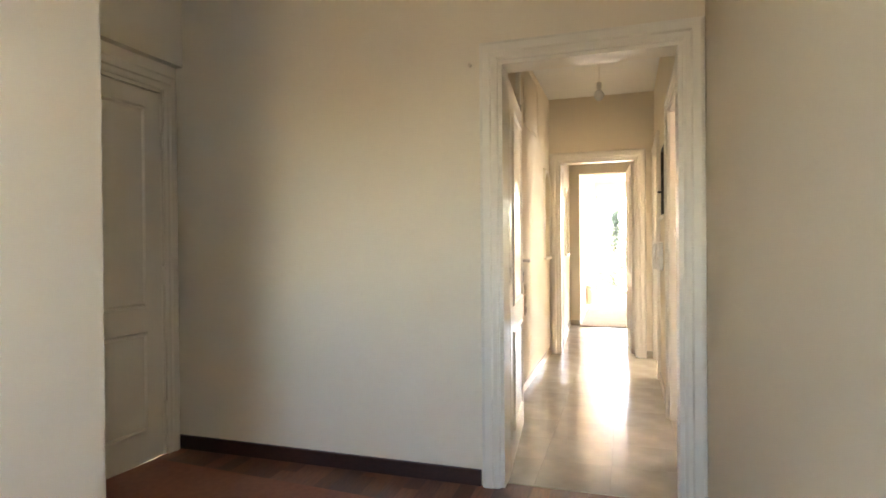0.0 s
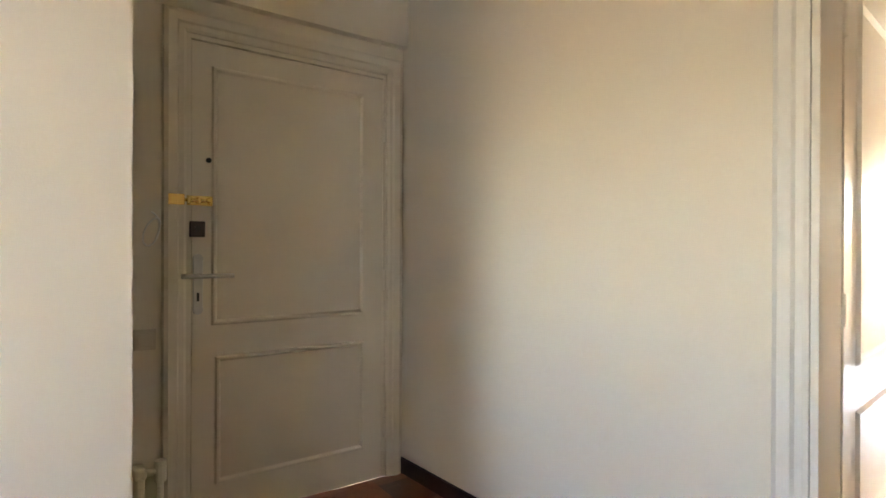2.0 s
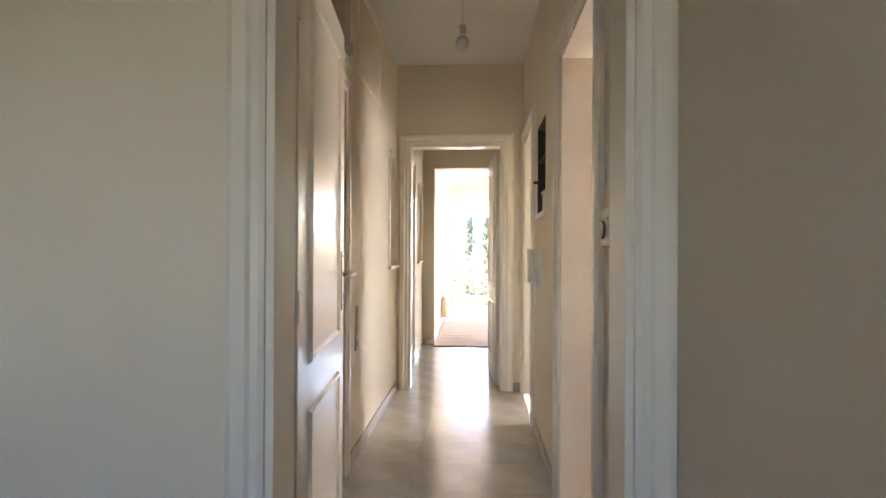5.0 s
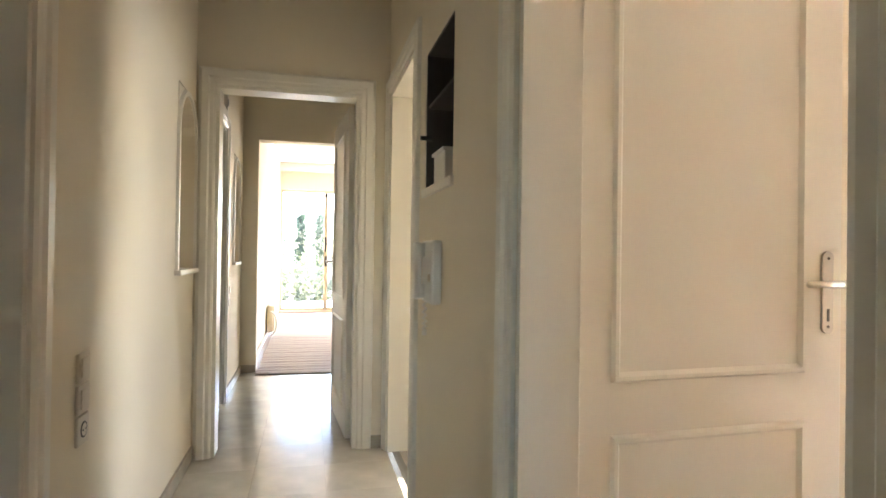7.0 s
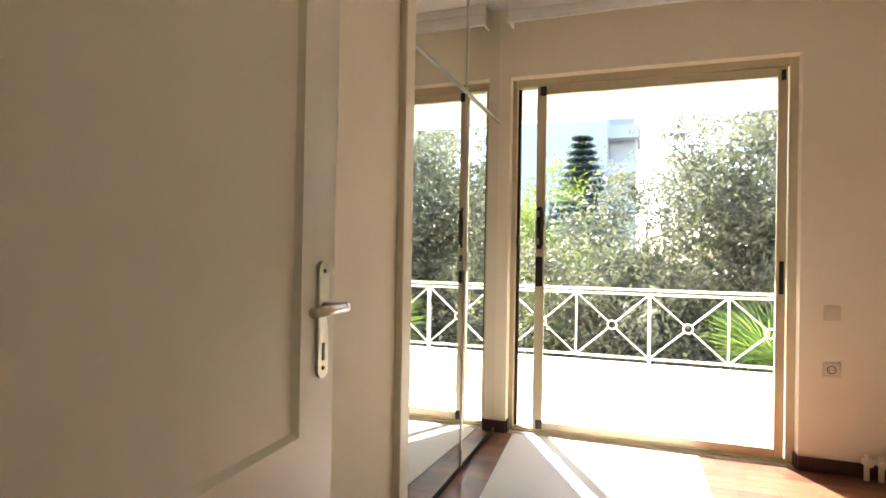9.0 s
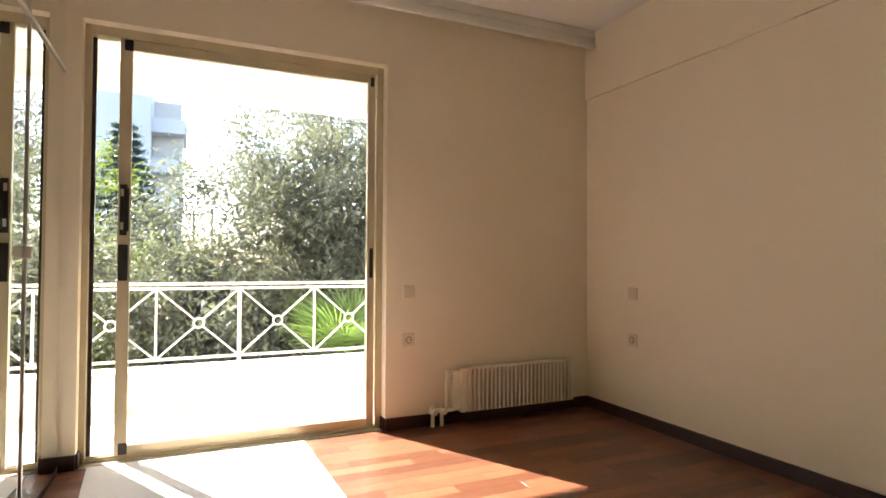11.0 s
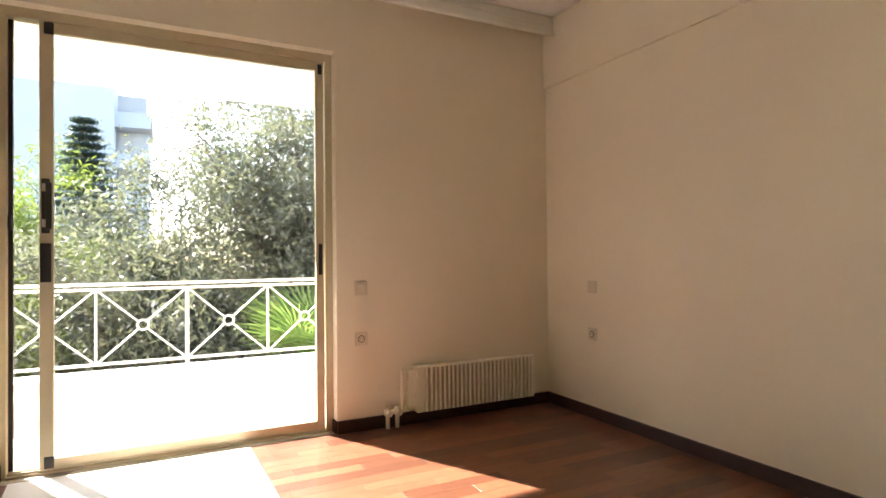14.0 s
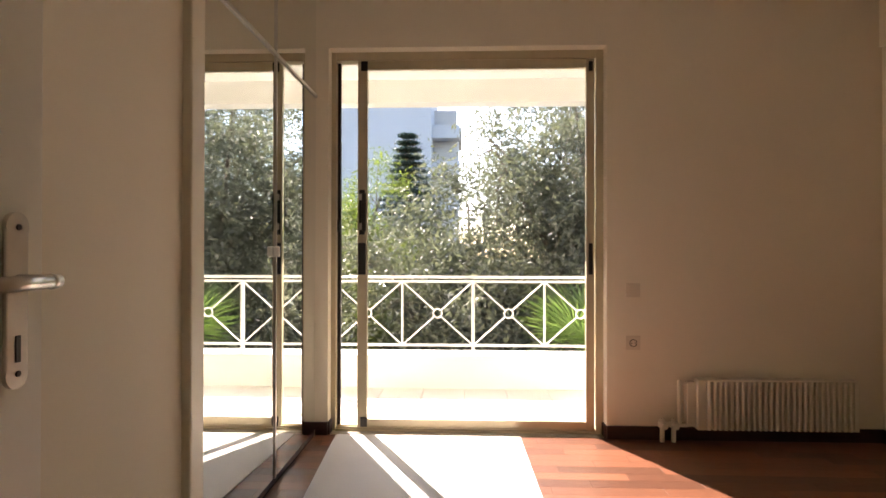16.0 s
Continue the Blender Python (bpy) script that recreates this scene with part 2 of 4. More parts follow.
def lining(parent, axis, c0, c1, a0, a1, h, mat, t=0.02):
    """Wood lining of a doorway's reveal."""
    c0, c1 = c0 - 0.003, c1 + 0.003
    for lo, hi, z0, z1 in ((a0, a0 + t, 0, h - t), (a1 - t, a1, 0, h - t), (a0, a1, h - t, h)):
        part("jamb", boxed(*((c0, lo, z0, c1, hi, z1) if axis == "x" else (lo, c0, z0, hi, c1, z1)), 0.002), mat, parent)


# ---- plan ----
CORR_W, CEIL_Z = 1.05, 2.69
HALL_Y0, HALL_Y1 = -0.062, 0.08     # the wall between hall and corridor
D2_Y0, D2_Y1 = 3.37, 3.50           # the wall halfway along the corridor
END_Y0, END_Y1 = 5.60, 5.75         # the corridor's end
BX0, BX1 = 1.19, 4.66              # the bedroom
BY0, BY1 = -1.62, 1.69
BCEIL = 2.77
WY0, WY1, WTOP = -0.038, 1.617, 2.32  # the balcony door's opening
ENT_X = -1.69                      # the entrance wall
LR_X1, LR_Y1 = 4.4, 10.9
HATCHES = ((0.74, 1.60), (3.80, 4.46))  # open lofts over the left doors
DOOR3 = (0.478, 1.28)

# ---- walls ----
wall("wall_hall_corridor", "y", HALL_Y0, HALL_Y1, -1.89, BX0, 0, 2.9, [(0.205, 1.015, 0, 2.03)])
wall("wall_corridor_left", "x", -0.14, 0.0, HALL_Y1, END_Y1, 0, CEIL_Z,
     [(0.74, 1.51, 0, 1.94), (2.94, 3.35, 1.02, 1.92), (3.72, 4.50, 0, 2.02), (4.98, 5.36, 1.02, 1.92)] + [(a, b, 2.13, 2.56) for a, b in HATCHES])
wall("wall_corridor_right", "x", CORR_W, BX0, HALL_Y1, 3.37, 0, 2.9,
     [(*DOOR3, 0, 2.03), (1.865, 2.315, 1.375, 1.92), (2.51, 3.29, 0, 2.03)])
wall("wall_corridor_right_far", "x", CORR_W, BX0, D2_Y0, END_Y1, 0, CEIL_Z)
wall("wall_corridor_middle", "y", D2_Y0, D2_Y1, 0.0, CORR_W, 0, CEIL_Z, [(0.10, 0.878, 0, 2.03)])
wall("wall_corridor_end", "y", END_Y0, END_Y1, 0.0, CORR_W, 0, CEIL_Z, [(0.14, 0.98, 0, 2.16)])
wall("wall_living_left", "x", -0.06, 0.08, END_Y1, LR_Y1 + 0.2, 0, 2.74)
wall("wall_living_right", "x", LR_X1, LR_X1 + 0.15, END_Y1, LR_Y1 + 0.2, 0, 2.74)
wall("wall_living_back", "y", END_Y0, END_Y1, BX0, LR_X1 + 0.15, 0, 2.74)
wall("wall_living_window", "y", LR_Y1, LR_Y1 + 0.2, 0.08, LR_X1, 0, 2.74, [(0.10, 1.9, 0.03, 2.27), (2.1, 4.2, 0.3, 2.2)])
wall("wall_bedroom_window", "x", BX1, BX1 + 0.25, BY0 - 0.15, 2.35, -0.02, 2.9, [(WY0, WY1, 0, WTOP)])
# carried up to 5 m, out of view, to block sun from the hall
wall("wall_bedroom_right", "y", BY0 - 0.15, BY0, 1.19, BX1, 0, 5.0)
wall("wall_bedroom_left", "y", BY1, BY1 + 0.12, BX0, 3.05, 0, 2.9)
wall("wall_bedroom_wardrobe_back", "y", 2.23, 2.35, BX0, BX1, 0, 2.9)
# its unseen opening is added to brighten the entrance door
wall("wall_hall_right", "x", 1.105, BX0, -4.9, HALL_Y0, 0, CEIL_Z, [(-3.5, -2.85, 1.1, 2.05)])
wall("wall_entrance", "x", ENT_X - 0.2, ENT_X, -2.2, HALL_Y0, 0, CEIL_Z, [(-1.115, -0.165, 0, 2.04)])
wall("wall_stairwell", "x", ENT_X - 0.30, ENT_X - 0.21, -1.5, 0.2, -0.1, 2.6)
wall("wall_vestibule", "y", -2.2, -2.05, ENT_X, -0.80, 0, CEIL_Z)
wall("wall_hall_left", "x", -0.80, -0.645, -4.9, -1.46, 0, CEIL_Z)
wall("wall_hall_back", "y", -4.9, -4.75, -0.66, 1.105, 0, CEIL_Z, [(-0.1, 0.9, 1.0, 2.1)])
# beam over the entrance door, and the shallow beam along the bedroom's long wall
strip("trim_entrance_beam", boxed(ENT_X, -2.05, 2.19, ENT_X + 0.05, HALL_Y0 - 0.001, CEIL_Z - 0.002), WALL, "cream plaster beam over the entrance door", "beam")
strip("trim_bedroom_beam", boxed(BX0, BY0, 2.285, BX1 - 0.001, BY0 + 0.018, BCEIL - 0.002), WALL, "shallow cream plaster beam along the wall", "beam")

# ---- floors and ceilings ----
floor_hall = strip("floor_hall", boxed(ENT_X, -4.75, -0.1, 1.105, HALL_Y0 + 0.06, -0.012), SUBF, "dark red mahogany parquet floor of the hall", "floor")
floor_corridor = strip("floor_corridor", boxed(0.0, HALL_Y0 + 0.06, -0.1, CORR_W, END_Y0 + 0.02, -0.004), GROUT, "polished cream marble tile floor", "floor")
floor_bedroom = strip("floor_bedroom", boxed(1.15, BY0, -0.1, BX1 + 0.02, BY1 + 0.6, -0.012), SUBF, "red mahogany strip parquet floor", "floor")
floor_living = strip("floor_living", boxed(0.08, END_Y0 + 0.02, -0.1, LR_X1, LR_Y1, 0.0), PARQ, "red wooden floor of the living room", "floor")
strip("floor_side_rooms", boxed(-2.2, HALL_Y1, -0.1, -0.14, END_Y1, -0.003), GROUT, "beige floor of the side rooms", "floor")
strip("ceiling_hall", boxed(ENT_X - 0.2, -4.9, CEIL_Z, BX0, HALL_Y1, CEIL_Z + 0.1), CEIL, "white painted ceiling of the hall", "ceiling")
strip("ceiling_corridor", boxed(-2.3, HALL_Y1, CEIL_Z, BX0, END_Y1, CEIL_Z + 0.1), CEIL, "white painted ceiling of the corridor", "ceiling")
strip("ceiling_living", boxed(-0.12, END_Y1, 2.74, LR_X1 + 0.15, LR_Y1 + 0.2, 2.84), CEIL, "white painted ceiling of the living room", "ceiling")
strip("ceiling_bedroom", boxed(BX0, BY0 - 0.15, BCEIL, BX1, 2.35, BCEIL + 0.2), CEIL, "white painted bedroom ceiling", "ceiling")
# plain side rooms behind the corridor's left doors, and the sunny one beyond its right door
wall("wall_side_west", "x", -2.3, -2.2, HALL_Y1, END_Y1, 0, CEIL_Z)
wall("wall_side_divider", "y", 2.3, 2.4, -2.2, -0.14, 0, CEIL_Z)
wall("wall_side_north", "y", END_Y1, END_Y1 + 0.1, -2.3, -0.14, 0, CEIL_Z)
strip("floor_kitchen", boxed(CORR_W + 0.07, 2.35, -0.1, BX1, END_Y0, -0.003), GROUT, "beige floor of the room beside the corridor", "floor")
wall("wall_kitchen_east", "x", BX1, BX1 + 0.25, 2.35, END_Y1, 0, 2.9, [(3.2, 4.8, 0.72, 2.2)])
strip("ceiling_kitchen", boxed(BX0, 2.35, CEIL_Z, BX1, END_Y0, CEIL_Z + 0.1), CEIL, "white ceiling of the side room", "ceiling")


def skirting(name, runs, mat, h, label):
    bm = bmesh.new()
    for x0, y0, x1, y1 in runs:
        box(bm, x0, y0, 0.0, x1, y1, h)
    return strip(name, bm, mat, label, "skirting")


skirting("baseboard_bedroom", [(BX1 - 0.016, BY0 + 0.016, BX1, WY0), (BX1 - 0.016, WY1, BX1, BY1), (BX0, BY0, BX1, BY0 + 0.016), (BX0, BY0 + 0.016, BX0 + 0.016, 0.385),
                               (BX1 + 0.001, WY0, BX1 + 0.07, WY0 + 0.012), (BX1 + 0.001, WY1 - 0.012, BX1 + 0.07, WY1), (BX0, BY1 - 0.016, 3.045, BY1)], MAHOG, 0.075, "dark mahogany skirting board")
skirting("baseboard_hall", [(ENT_X, HALL_Y0 - 0.016, 0.11, HALL_Y0), (ENT_X, -2.05, ENT_X + 0.016, -1.21), (-0.66, -4.75, -0.644, -1.46), (1.089, -4.75, 1.105, HALL_Y0 - 0.016)], MAHOG, 0.075, "dark mahogany skirting board")
skirting("baseboard_corridor", [(0, 1.605, 0.012, D2_Y0), (1.038, 1.365, CORR_W, 2.41), (1.038, HALL_Y1, CORR_W, 0.385), (0.958, D2_Y0 - 0.012, CORR_W, D2_Y0), (0, 4.6, 0.012, END_Y0),
                                (1.038, D2_Y1, CORR_W, END_Y0), (0.012, END_Y0 - 0.012, 0.14, END_Y0), (0.08, END_Y1, 0.092, LR_Y1)], SKIRT, 0.07, "beige marble skirting")

# ---- doors ----
d = empty("door_1", pose(0, 0, 0), "ivory lacquered panel door standing open between hall and corridor", "door", kind="structure")
casing("casing", "y", HALL_Y0, -1, 0.205, 1.015, 2.03, d, LACQ)
casing("casing", "y", HALL_Y1, 1, 0.205, 1.015, 2.03, d, LACQ, CASING[:5] + [(0.05, 0.018), (0.055, 0.0)])
lining(d, "y", HALL_Y0, HALL_Y1, 0.205, 1.015, 2.03, LACQ)
leaf(d, pose(0.222, HALL_Y1 + 0.03, 0, rz=95.5), 0.81, 2.0)

d = empty("door_2", pose(0, 0, 0), "ivory door frame of a dark side room, its door ajar", "door", kind="structure")
casing("casing", "x", 0.0, 1, 0.74, 1.51, 1.94, d, LACQ)
lining(d, "x", -0.14, 0.0, 0.74, 1.51, 1.94, LACQ)
leaf(d, pose(-0.15, 1.48, 0, rz=187), 0.72, 1.92)

d = empty("door_3", pose(0, 0, 0), "ivory lacquered two-panel bedroom door standing wide open", "door", kind="structure")
casing("casing", "x", CORR_W, -1, *DOOR3, 2.03, d, LACQ)
casing("casing", "x", BX0, 1, *DOOR3, 2.03, d, LACQ)
lining(d, "x", CORR_W, BX0, 0.435, 1.27, 2.03, LACQ)
leaf(d, pose(BX0 + 0.005, 1.352, 0, rz=2.2), 0.868, 2.0, panels=((0.135, 0.17, 0.738, 0.68), (0.135, 0.81, 0.738, 1.88)))

d = empty("door_4", pose(0, 0, 0), "ivory panel door standing open halfway along the corridor", "door", kind="structure")
casing("casing", "y", D2_Y0, -1, 0.10, 0.878, 2.03, d, LACQ)
casing("casing", "y", D2_Y1, 1, 0.10, 0.878, 2.03, d, LACQ, CASING[:5] + [(0.05, 0.018), (0.055, 0.0)])
lining(d, "y", D2_Y0, D2_Y1, 0.10, 0.878, 2.03, LACQ)
leaf(d, pose(0.868, D2_Y1 + 0.03, 0, rz=94), 0.77, 2.0)

d = empty("door_5", pose(0, 0, 0), "ivory door frame of the side room, door ajar", "door", kind="structure")
casing("casing", "x", 0.0, 1, 3.72, 4.50, 2.02, d, LACQ)
lining(d, "x", -0.14, 0.0, 3.72, 4.50, 2.02, LACQ)
leaf(d, pose(-0.15, 4.47, 0, rz=190), 0.73, 2.0)

d = empty("door_6", pose(0, 0, 0), "ivory lacquered door frame of the room beside the intercom", "door", kind="structure")
casing("casing", "x", CORR_W, -1, 2.51, 3.29, 2.03, d, LACQ)
lining(d, "x", CORR_W, BX0, 2.51, 3.29, 2.03, LACQ)
lf = leaf(d, pose(BX0 + 0.03, 3.27, 0, rz=4), 0.68, 2.0)

d = empty("door_7", pose(0, 0, 0), "closed aged ivory entrance door with brass bolt and nickel lever", "door", kind="structure")
casing("casing", "x", ENT_X, 1, -1.115, -0.165, 2.04, d, LACQ2)
lining(d, "x", ENT_X - 0.2, ENT_X, -1.115, -0.165, 2.04, LACQ2)
ent = part("leaf", boxed(ENT_X - 0.045, -1.095, 0.002, ENT_X + 0.002, -0.185, 2.015, 0.003), LACQ2, d)
for y0, z0, y1, z1 in ((-1.0, 0.165, -0.29, 0.705), (-1.015, 0.835, -0.29, 1.92)):
    bm = bmesh.new()
    ring(bm, -y1, z0, -y0, z1, 0.0, 0.024, 0.011)
    bmesh.ops.transform(bm, matrix=pose(ENT_X + 0.002, 0, 0, rz=-90), verts=bm.verts)
    part("panel_bead", bm, LACQ2, ent)
EX = ENT_X + 0.002
part("peephole", tube(bmesh.new(), (EX, -1.027, 1.525), (EX + 0.006, -1.027, 1.525), 0.011, 16), BLACK, ent, "dark peephole")
bm = boxed(EX, -1.112, 1.335, EX + 0.006, -1.012, 1.375, 0.001)
box(bm, EX + 0.028, -1.187, 1.333, EX + 0.034, -1.127, 1.377, 0.001)
part("bolt_plate", bm, BRASS, ent, "brass bolt plate")
bm = tube(bmesh.new(), (EX + 0.016, -1.187, 1.355), (EX + 0.016, -1.017, 1.355), 0.007, 12)
tube(bm, (EX + 0.016, -1.037, 1.355), (EX + 0.045, -1.037, 1.355), 0.006, 10)
for yy in (-1.107, -1.067, -1.022):
    box(bm, EX + 0.004, yy - 0.006, 1.34, EX + 0.026, yy + 0.006, 1.37, 0.002)
part("sliding_bolt", bm, BRASS, ent, "brass sliding bolt")
part("deadlock", boxed(EX, -1.102, 1.205, EX + 0.012, -1.042, 1.27, 0.003), DARKM, ent, "dark square deadlock")
part("lock_cylinder", tube(bmesh.new(), (EX + 0.01, -1.072, 1.24), (EX + 0.018, -1.072, 1.24), 0.012, 14), BLACK, ent)
bm = boxed(EX, -1.089, 0.905, EX + 0.007, -1.049, 1.115, 0.003)
for zz in (0.905, 1.115):
    tube(bm, (EX, -1.069, zz), (EX + 0.0068, -1.069, zz), 0.0198, 20)
part("handle_plate", bm, STEEL, ent, "nickel long handle plate")
bm = tube(bmesh.new(), (EX, -1.069, 1.045), (EX + 0.05, -1.069, 1.045), 0.009, 14)
tube(bm, (EX + 0.05, -1.142, 1.045), (EX + 0.05, -0.937, 1.045), 0.0095, 14)
part("lever", bm, STEEL, ent, "nickel lever", True)
part("keyhole", boxed(EX + 0.006, -1.074, 0.94, EX + 0.009, -1.064, 0.975, 0.001), BLACK, ent)
for z in (0.25, 1.0, 1.75):
    part("hinge", tube(bmesh.new(), (EX + 0.006, -0.174, z - 0.05), (EX + 0.006, -0.174, z + 0.05), 0.008, 10), LACQ2, ent)

# ---- bedroom: balcony door ----
FX0, FX1 = BX1 + 0.075, BX1 + 0.155   # depth of the aluminium frame
win = empty("window_1", pose(0, 0, 0), "champagne aluminium sliding balcony door, closed", "sliding door", kind="structure")
for y0, z0, y1, z1 in ((WY0, 0.0, WY0 + 0.045, WTOP), (WY1 - 0.03, 0.0, WY1, WTOP), (WY0 + 0.045, WTOP - 0.05, WY1 - 0.03, WTOP)):
    part("frame", boxed(FX0, y0, z0, FX1, y1, z1, 0.003), ALU, win)
part("bottom_track", boxed(FX0 - 0.01, WY0 + 0.045, -0.004, FX1, WY1 - 0.03, 0.014, 0.003), ALU, win, "worn aluminium bottom track")
for xx in (FX0 + 0.005, FX0 + 0.04):
    part("track_rail", boxed(xx, WY0 + 0.046, 0.014, xx + 0.006, WY1 - 0.031, 0.024), ALU, win)
S0, S1 = WY0 + 0.052, 1.455
sash = part("sash", boxed(FX0 + 0.005, S1 - 0.06, 0.024, FX0 + 0.038, S1, WTOP - 0.053, 0.003), ALU, win, "champagne aluminium sash stile")
part("stile", boxed(FX0 + 0.005, S0, 0.024, FX0 + 0.038, S0 + 0.05, WTOP - 0.053, 0.003), ALU, sash)
part("rail", boxed(FX0 + 0.006, S0 + 0.05, WTOP - 0.105, FX0 + 0.037, S1 - 0.06, WTOP - 0.053, 0.003), ALU, sash)
part("rail", boxed(FX0 + 0.006, S0 + 0.05, 0.024, FX0 + 0.037, S1 - 0.06, 0.07, 0.003), ALU, sash)
pane = part("pane", boxed(FX0 + 0.019, S0 + 0.05, 0.07, FX0 + 0.024, S1 - 0.06, WTOP - 0.105), GLASS, sash)
pane.visible_shadow = False
for zz in (0.024, WTOP - 0.115):
    part("corner_block", boxed(FX0 - 0.002, S1 - 0.062, zz, FX0 + 0.008, S1 - 0.02, zz + 0.06, 0.004), BLACK, sash, "black plastic corner block")
part("pull_handle", boxed(FX0 - 0.008, S1 - 0.052, 0.955, FX0 + 0.006, S1 - 0.004, 1.15, 0.005), BLACK, sash, "black recessed pull handle")
bm = boxed(FX0 - 0.006, S1 - 0.045, 1.20, FX0 + 0.006, S1 - 0.01, 1.475, 0.004)
box(bm, FX0 - 0.022, S1 - 0.055, 1.22, FX0 - 0.006, S1 - 0.03, 1.455, 0.005)
part("lock_handle", bm, BLACK, sash, "black lock handle")
part("lock_screw", boxed(FX0 - 0.01, S1 - 0.03, 1.23, FX0 - 0.004, S1 - 0.014, 1.27, 0.002), STEEL, sash)
part("lock_screw", boxed(FX0 - 0.01, S1 - 0.03, 1.41, FX0 - 0.004, S1 - 0.014, 1.45, 0.002), STEEL, sash)
part("jamb_handle", boxed(FX0 - 0.004, S0 + 0.012, 0.96, FX0 + 0.005, S0 + 0.036, 1.15, 0.004), BLACK, sash, "black strike plate")
part("jamb_block", boxed(FX0 - 0.004, S0 + 0.012, WTOP - 0.13, FX0 + 0.005, S0 + 0.036, WTOP - 0.07, 0.003), BLACK, sash)
sash2 = part("rear_sash", boxed(FX0 + 0.044, WY1 - 0.05, 0.024, FX0 + 0.074, WY1 - 0.03, WTOP - 0.053, 0.002), DARKM, win, "dark edge of the rear sash")
p2 = part("pane", boxed(FX0 + 0.056, S1 - 0.06, 0.03, FX0 + 0.061, WY1 - 0.05, WTOP - 0.06), GLASS, sash2)
p2.visible_shadow = False
part("latch", boxed(FX0 + 0.03, WY1 - 0.045, 1.22, FX0 + 0.046, WY1 - 0.03, 1.29, 0.002), BLACK, sash2, "black latch")
strip("trim_bedroom_sill", boxed(CORR_W, DOOR3[0], -0.1, 1.15, DOOR3[1], 0.001), SKIRT, "beige marble door sill", "threshold")
strip("trim_threshold", boxed(BX1 + 0.02, WY0 + 0.013, -0.02, FX0 - 0.01, WY1 - 0.013, 0.002), SKIRT, "marble threshold of the balcony door", "threshold")

# curtain pelmet over the balcony door
pel = empty("pelmet", pose(0, 0, 0), "white moulded curtain pelmet under the ceiling", "pelmet", kind="structure")
part("front_board", boxed(4.545, BY0 + 0.02, 2.635, 4.56, 1.60, BCEIL, 0.004), CEIL, pel)
part("moulding", boxed(4.525, BY0 + 0.02, 2.63, 4.545, 1.62, 2.66, 0.006), CEIL, pel)
part("moulding", boxed(4.53, BY0 + 0.02, 2.705, 4.545, 1.61, 2.72, 0.004), CEIL, pel)
part("soffit_board", boxed(4.56, BY0 + 0.02, 2.70, 4.658, 1.60, 2.715), CEIL, pel)
part("end_board", boxed(4.545, 1.60, 2.635, 4.658, 1.615, BCEIL, 0.003), CEIL, pel)

# mirrored wardrobe built into the left wall
ward = empty("wardrobe", pose(0, 0, 0), "built-in wardrobe with four mirrored doors in a cream frame", "wardrobe")
part("post", boxed(3.05, BY1 - 0.03, 0.0, 3.135, BY1 + 0.06, BCEIL, 0.006), WARD, ward, "cream moulded frame post")
part("bead", boxed(3.135, BY1 - 0.018, 0.0, 3.165, BY1 + 0.05, BCEIL, 0.004), WARD, ward)
part("edge_strip", boxed(3.165, BY1 - 0.006, 0.02, 3.178, BY1 + 0.03, BCEIL - 0.01), DARKM, ward, "dark metal edge strip")
part("plinth", boxed(3.178, BY1 + 0.004, 0.0, 4.645, BY1 + 0.03, 0.028), MAHOG, ward)
part("carcass", boxed(3.178, BY1 + 0.03, 0.03, 4.645, BY1 + 0.5, 0.05), WARD, ward)
for x0, x1 in ((3.18, 3.918), (3.932, 4.645)):
    for z0, z1 in ((0.03, 2.015), (2.035, BCEIL - 0.01)):
        dr = part("mirror_door", boxed(x0, BY1 + 0.004, z0, x1, BY1 + 0.026, z1), WARD, ward)
        bm = boxed(x0 + 0.004, BY1 - 0.001, z0 + 0.004, x1 - 0.004, BY1 + 0.0035, z1 - 0.004)
        part("mirror", bm, MIRROR, dr, "clear mirror glass")
part("joint_trim", boxed(3.918, BY1 - 0.008, 0.03, 3.932, BY1 + 0.02, BCEIL - 0.01, 0.003), STEEL, ward, "bright metal joint trim")
part("cross_trim", boxed(3.18, BY1 - 0.01, 2.015, 4.645, BY1 + 0.02, 2.035, 0.004), STEEL, ward, "bright metal cross trim")
part("knob", boxed(3.895, BY1 - 0.03, 1.07, 3.916, BY1 - 0.002, 1.12, 0.006), WPLAST, ward, "clear plastic knob")

# finned radiator with its pipes
rad = empty("radiator", pose(BX1, -0.8, 0.0), "low cream finned radiator under the wall switches", "radiator")


def rpart(name, bm, label="", smooth=False):
    ob = part(name, bm, RADI, None, label, smooth)
    ob.parent = rad
    ob.matrix_parent_inverse = rad.matrix_world.inverted()
    return ob


rpart("back_panel", boxed(BX1 - 0.045, -1.415, 0.085, BX1 - 0.012, -0.55, 0.355, 0.004))
for i in range(26):
    y = -1.385 + i * 0.0315
    rpart("fin", boxed(BX1 - 0.09, y - 0.009, 0.08, BX1 - 0.045, y + 0.009, 0.36, 0.004))
rpart("top_grille", boxed(BX1 - 0.085, -1.43, 0.358, BX1 - 0.012, -0.535, 0.368, 0.003))
rpart("end_cap", boxed(BX1 - 0.08, -0.585, 0.078, BX1 - 0.012, -0.535, 0.362, 0.005))
rpart("end_cap", boxed(BX1 - 0.08, -1.435, 0.078, BX1 - 0.012, -1.405, 0.362, 0.005))
rpart("end_cover", boxed(BX1 - 0.062, -0.535, 0.10, BX1 - 0.012, -0.48, 0.35, 0.006))
rpart("pipe", tube(bmesh.new(), (BX1 - 0.045, -0.445, 0.10), (BX1 - 0.045, -0.445, 0.355), 0.012, 14), "", True)
rpart("pipe", tube(bmesh.new(), (BX1 - 0.045, -0.445, 0.34), (BX1 - 0.045, -0.48, 0.34), 0.012, 14), "", True)
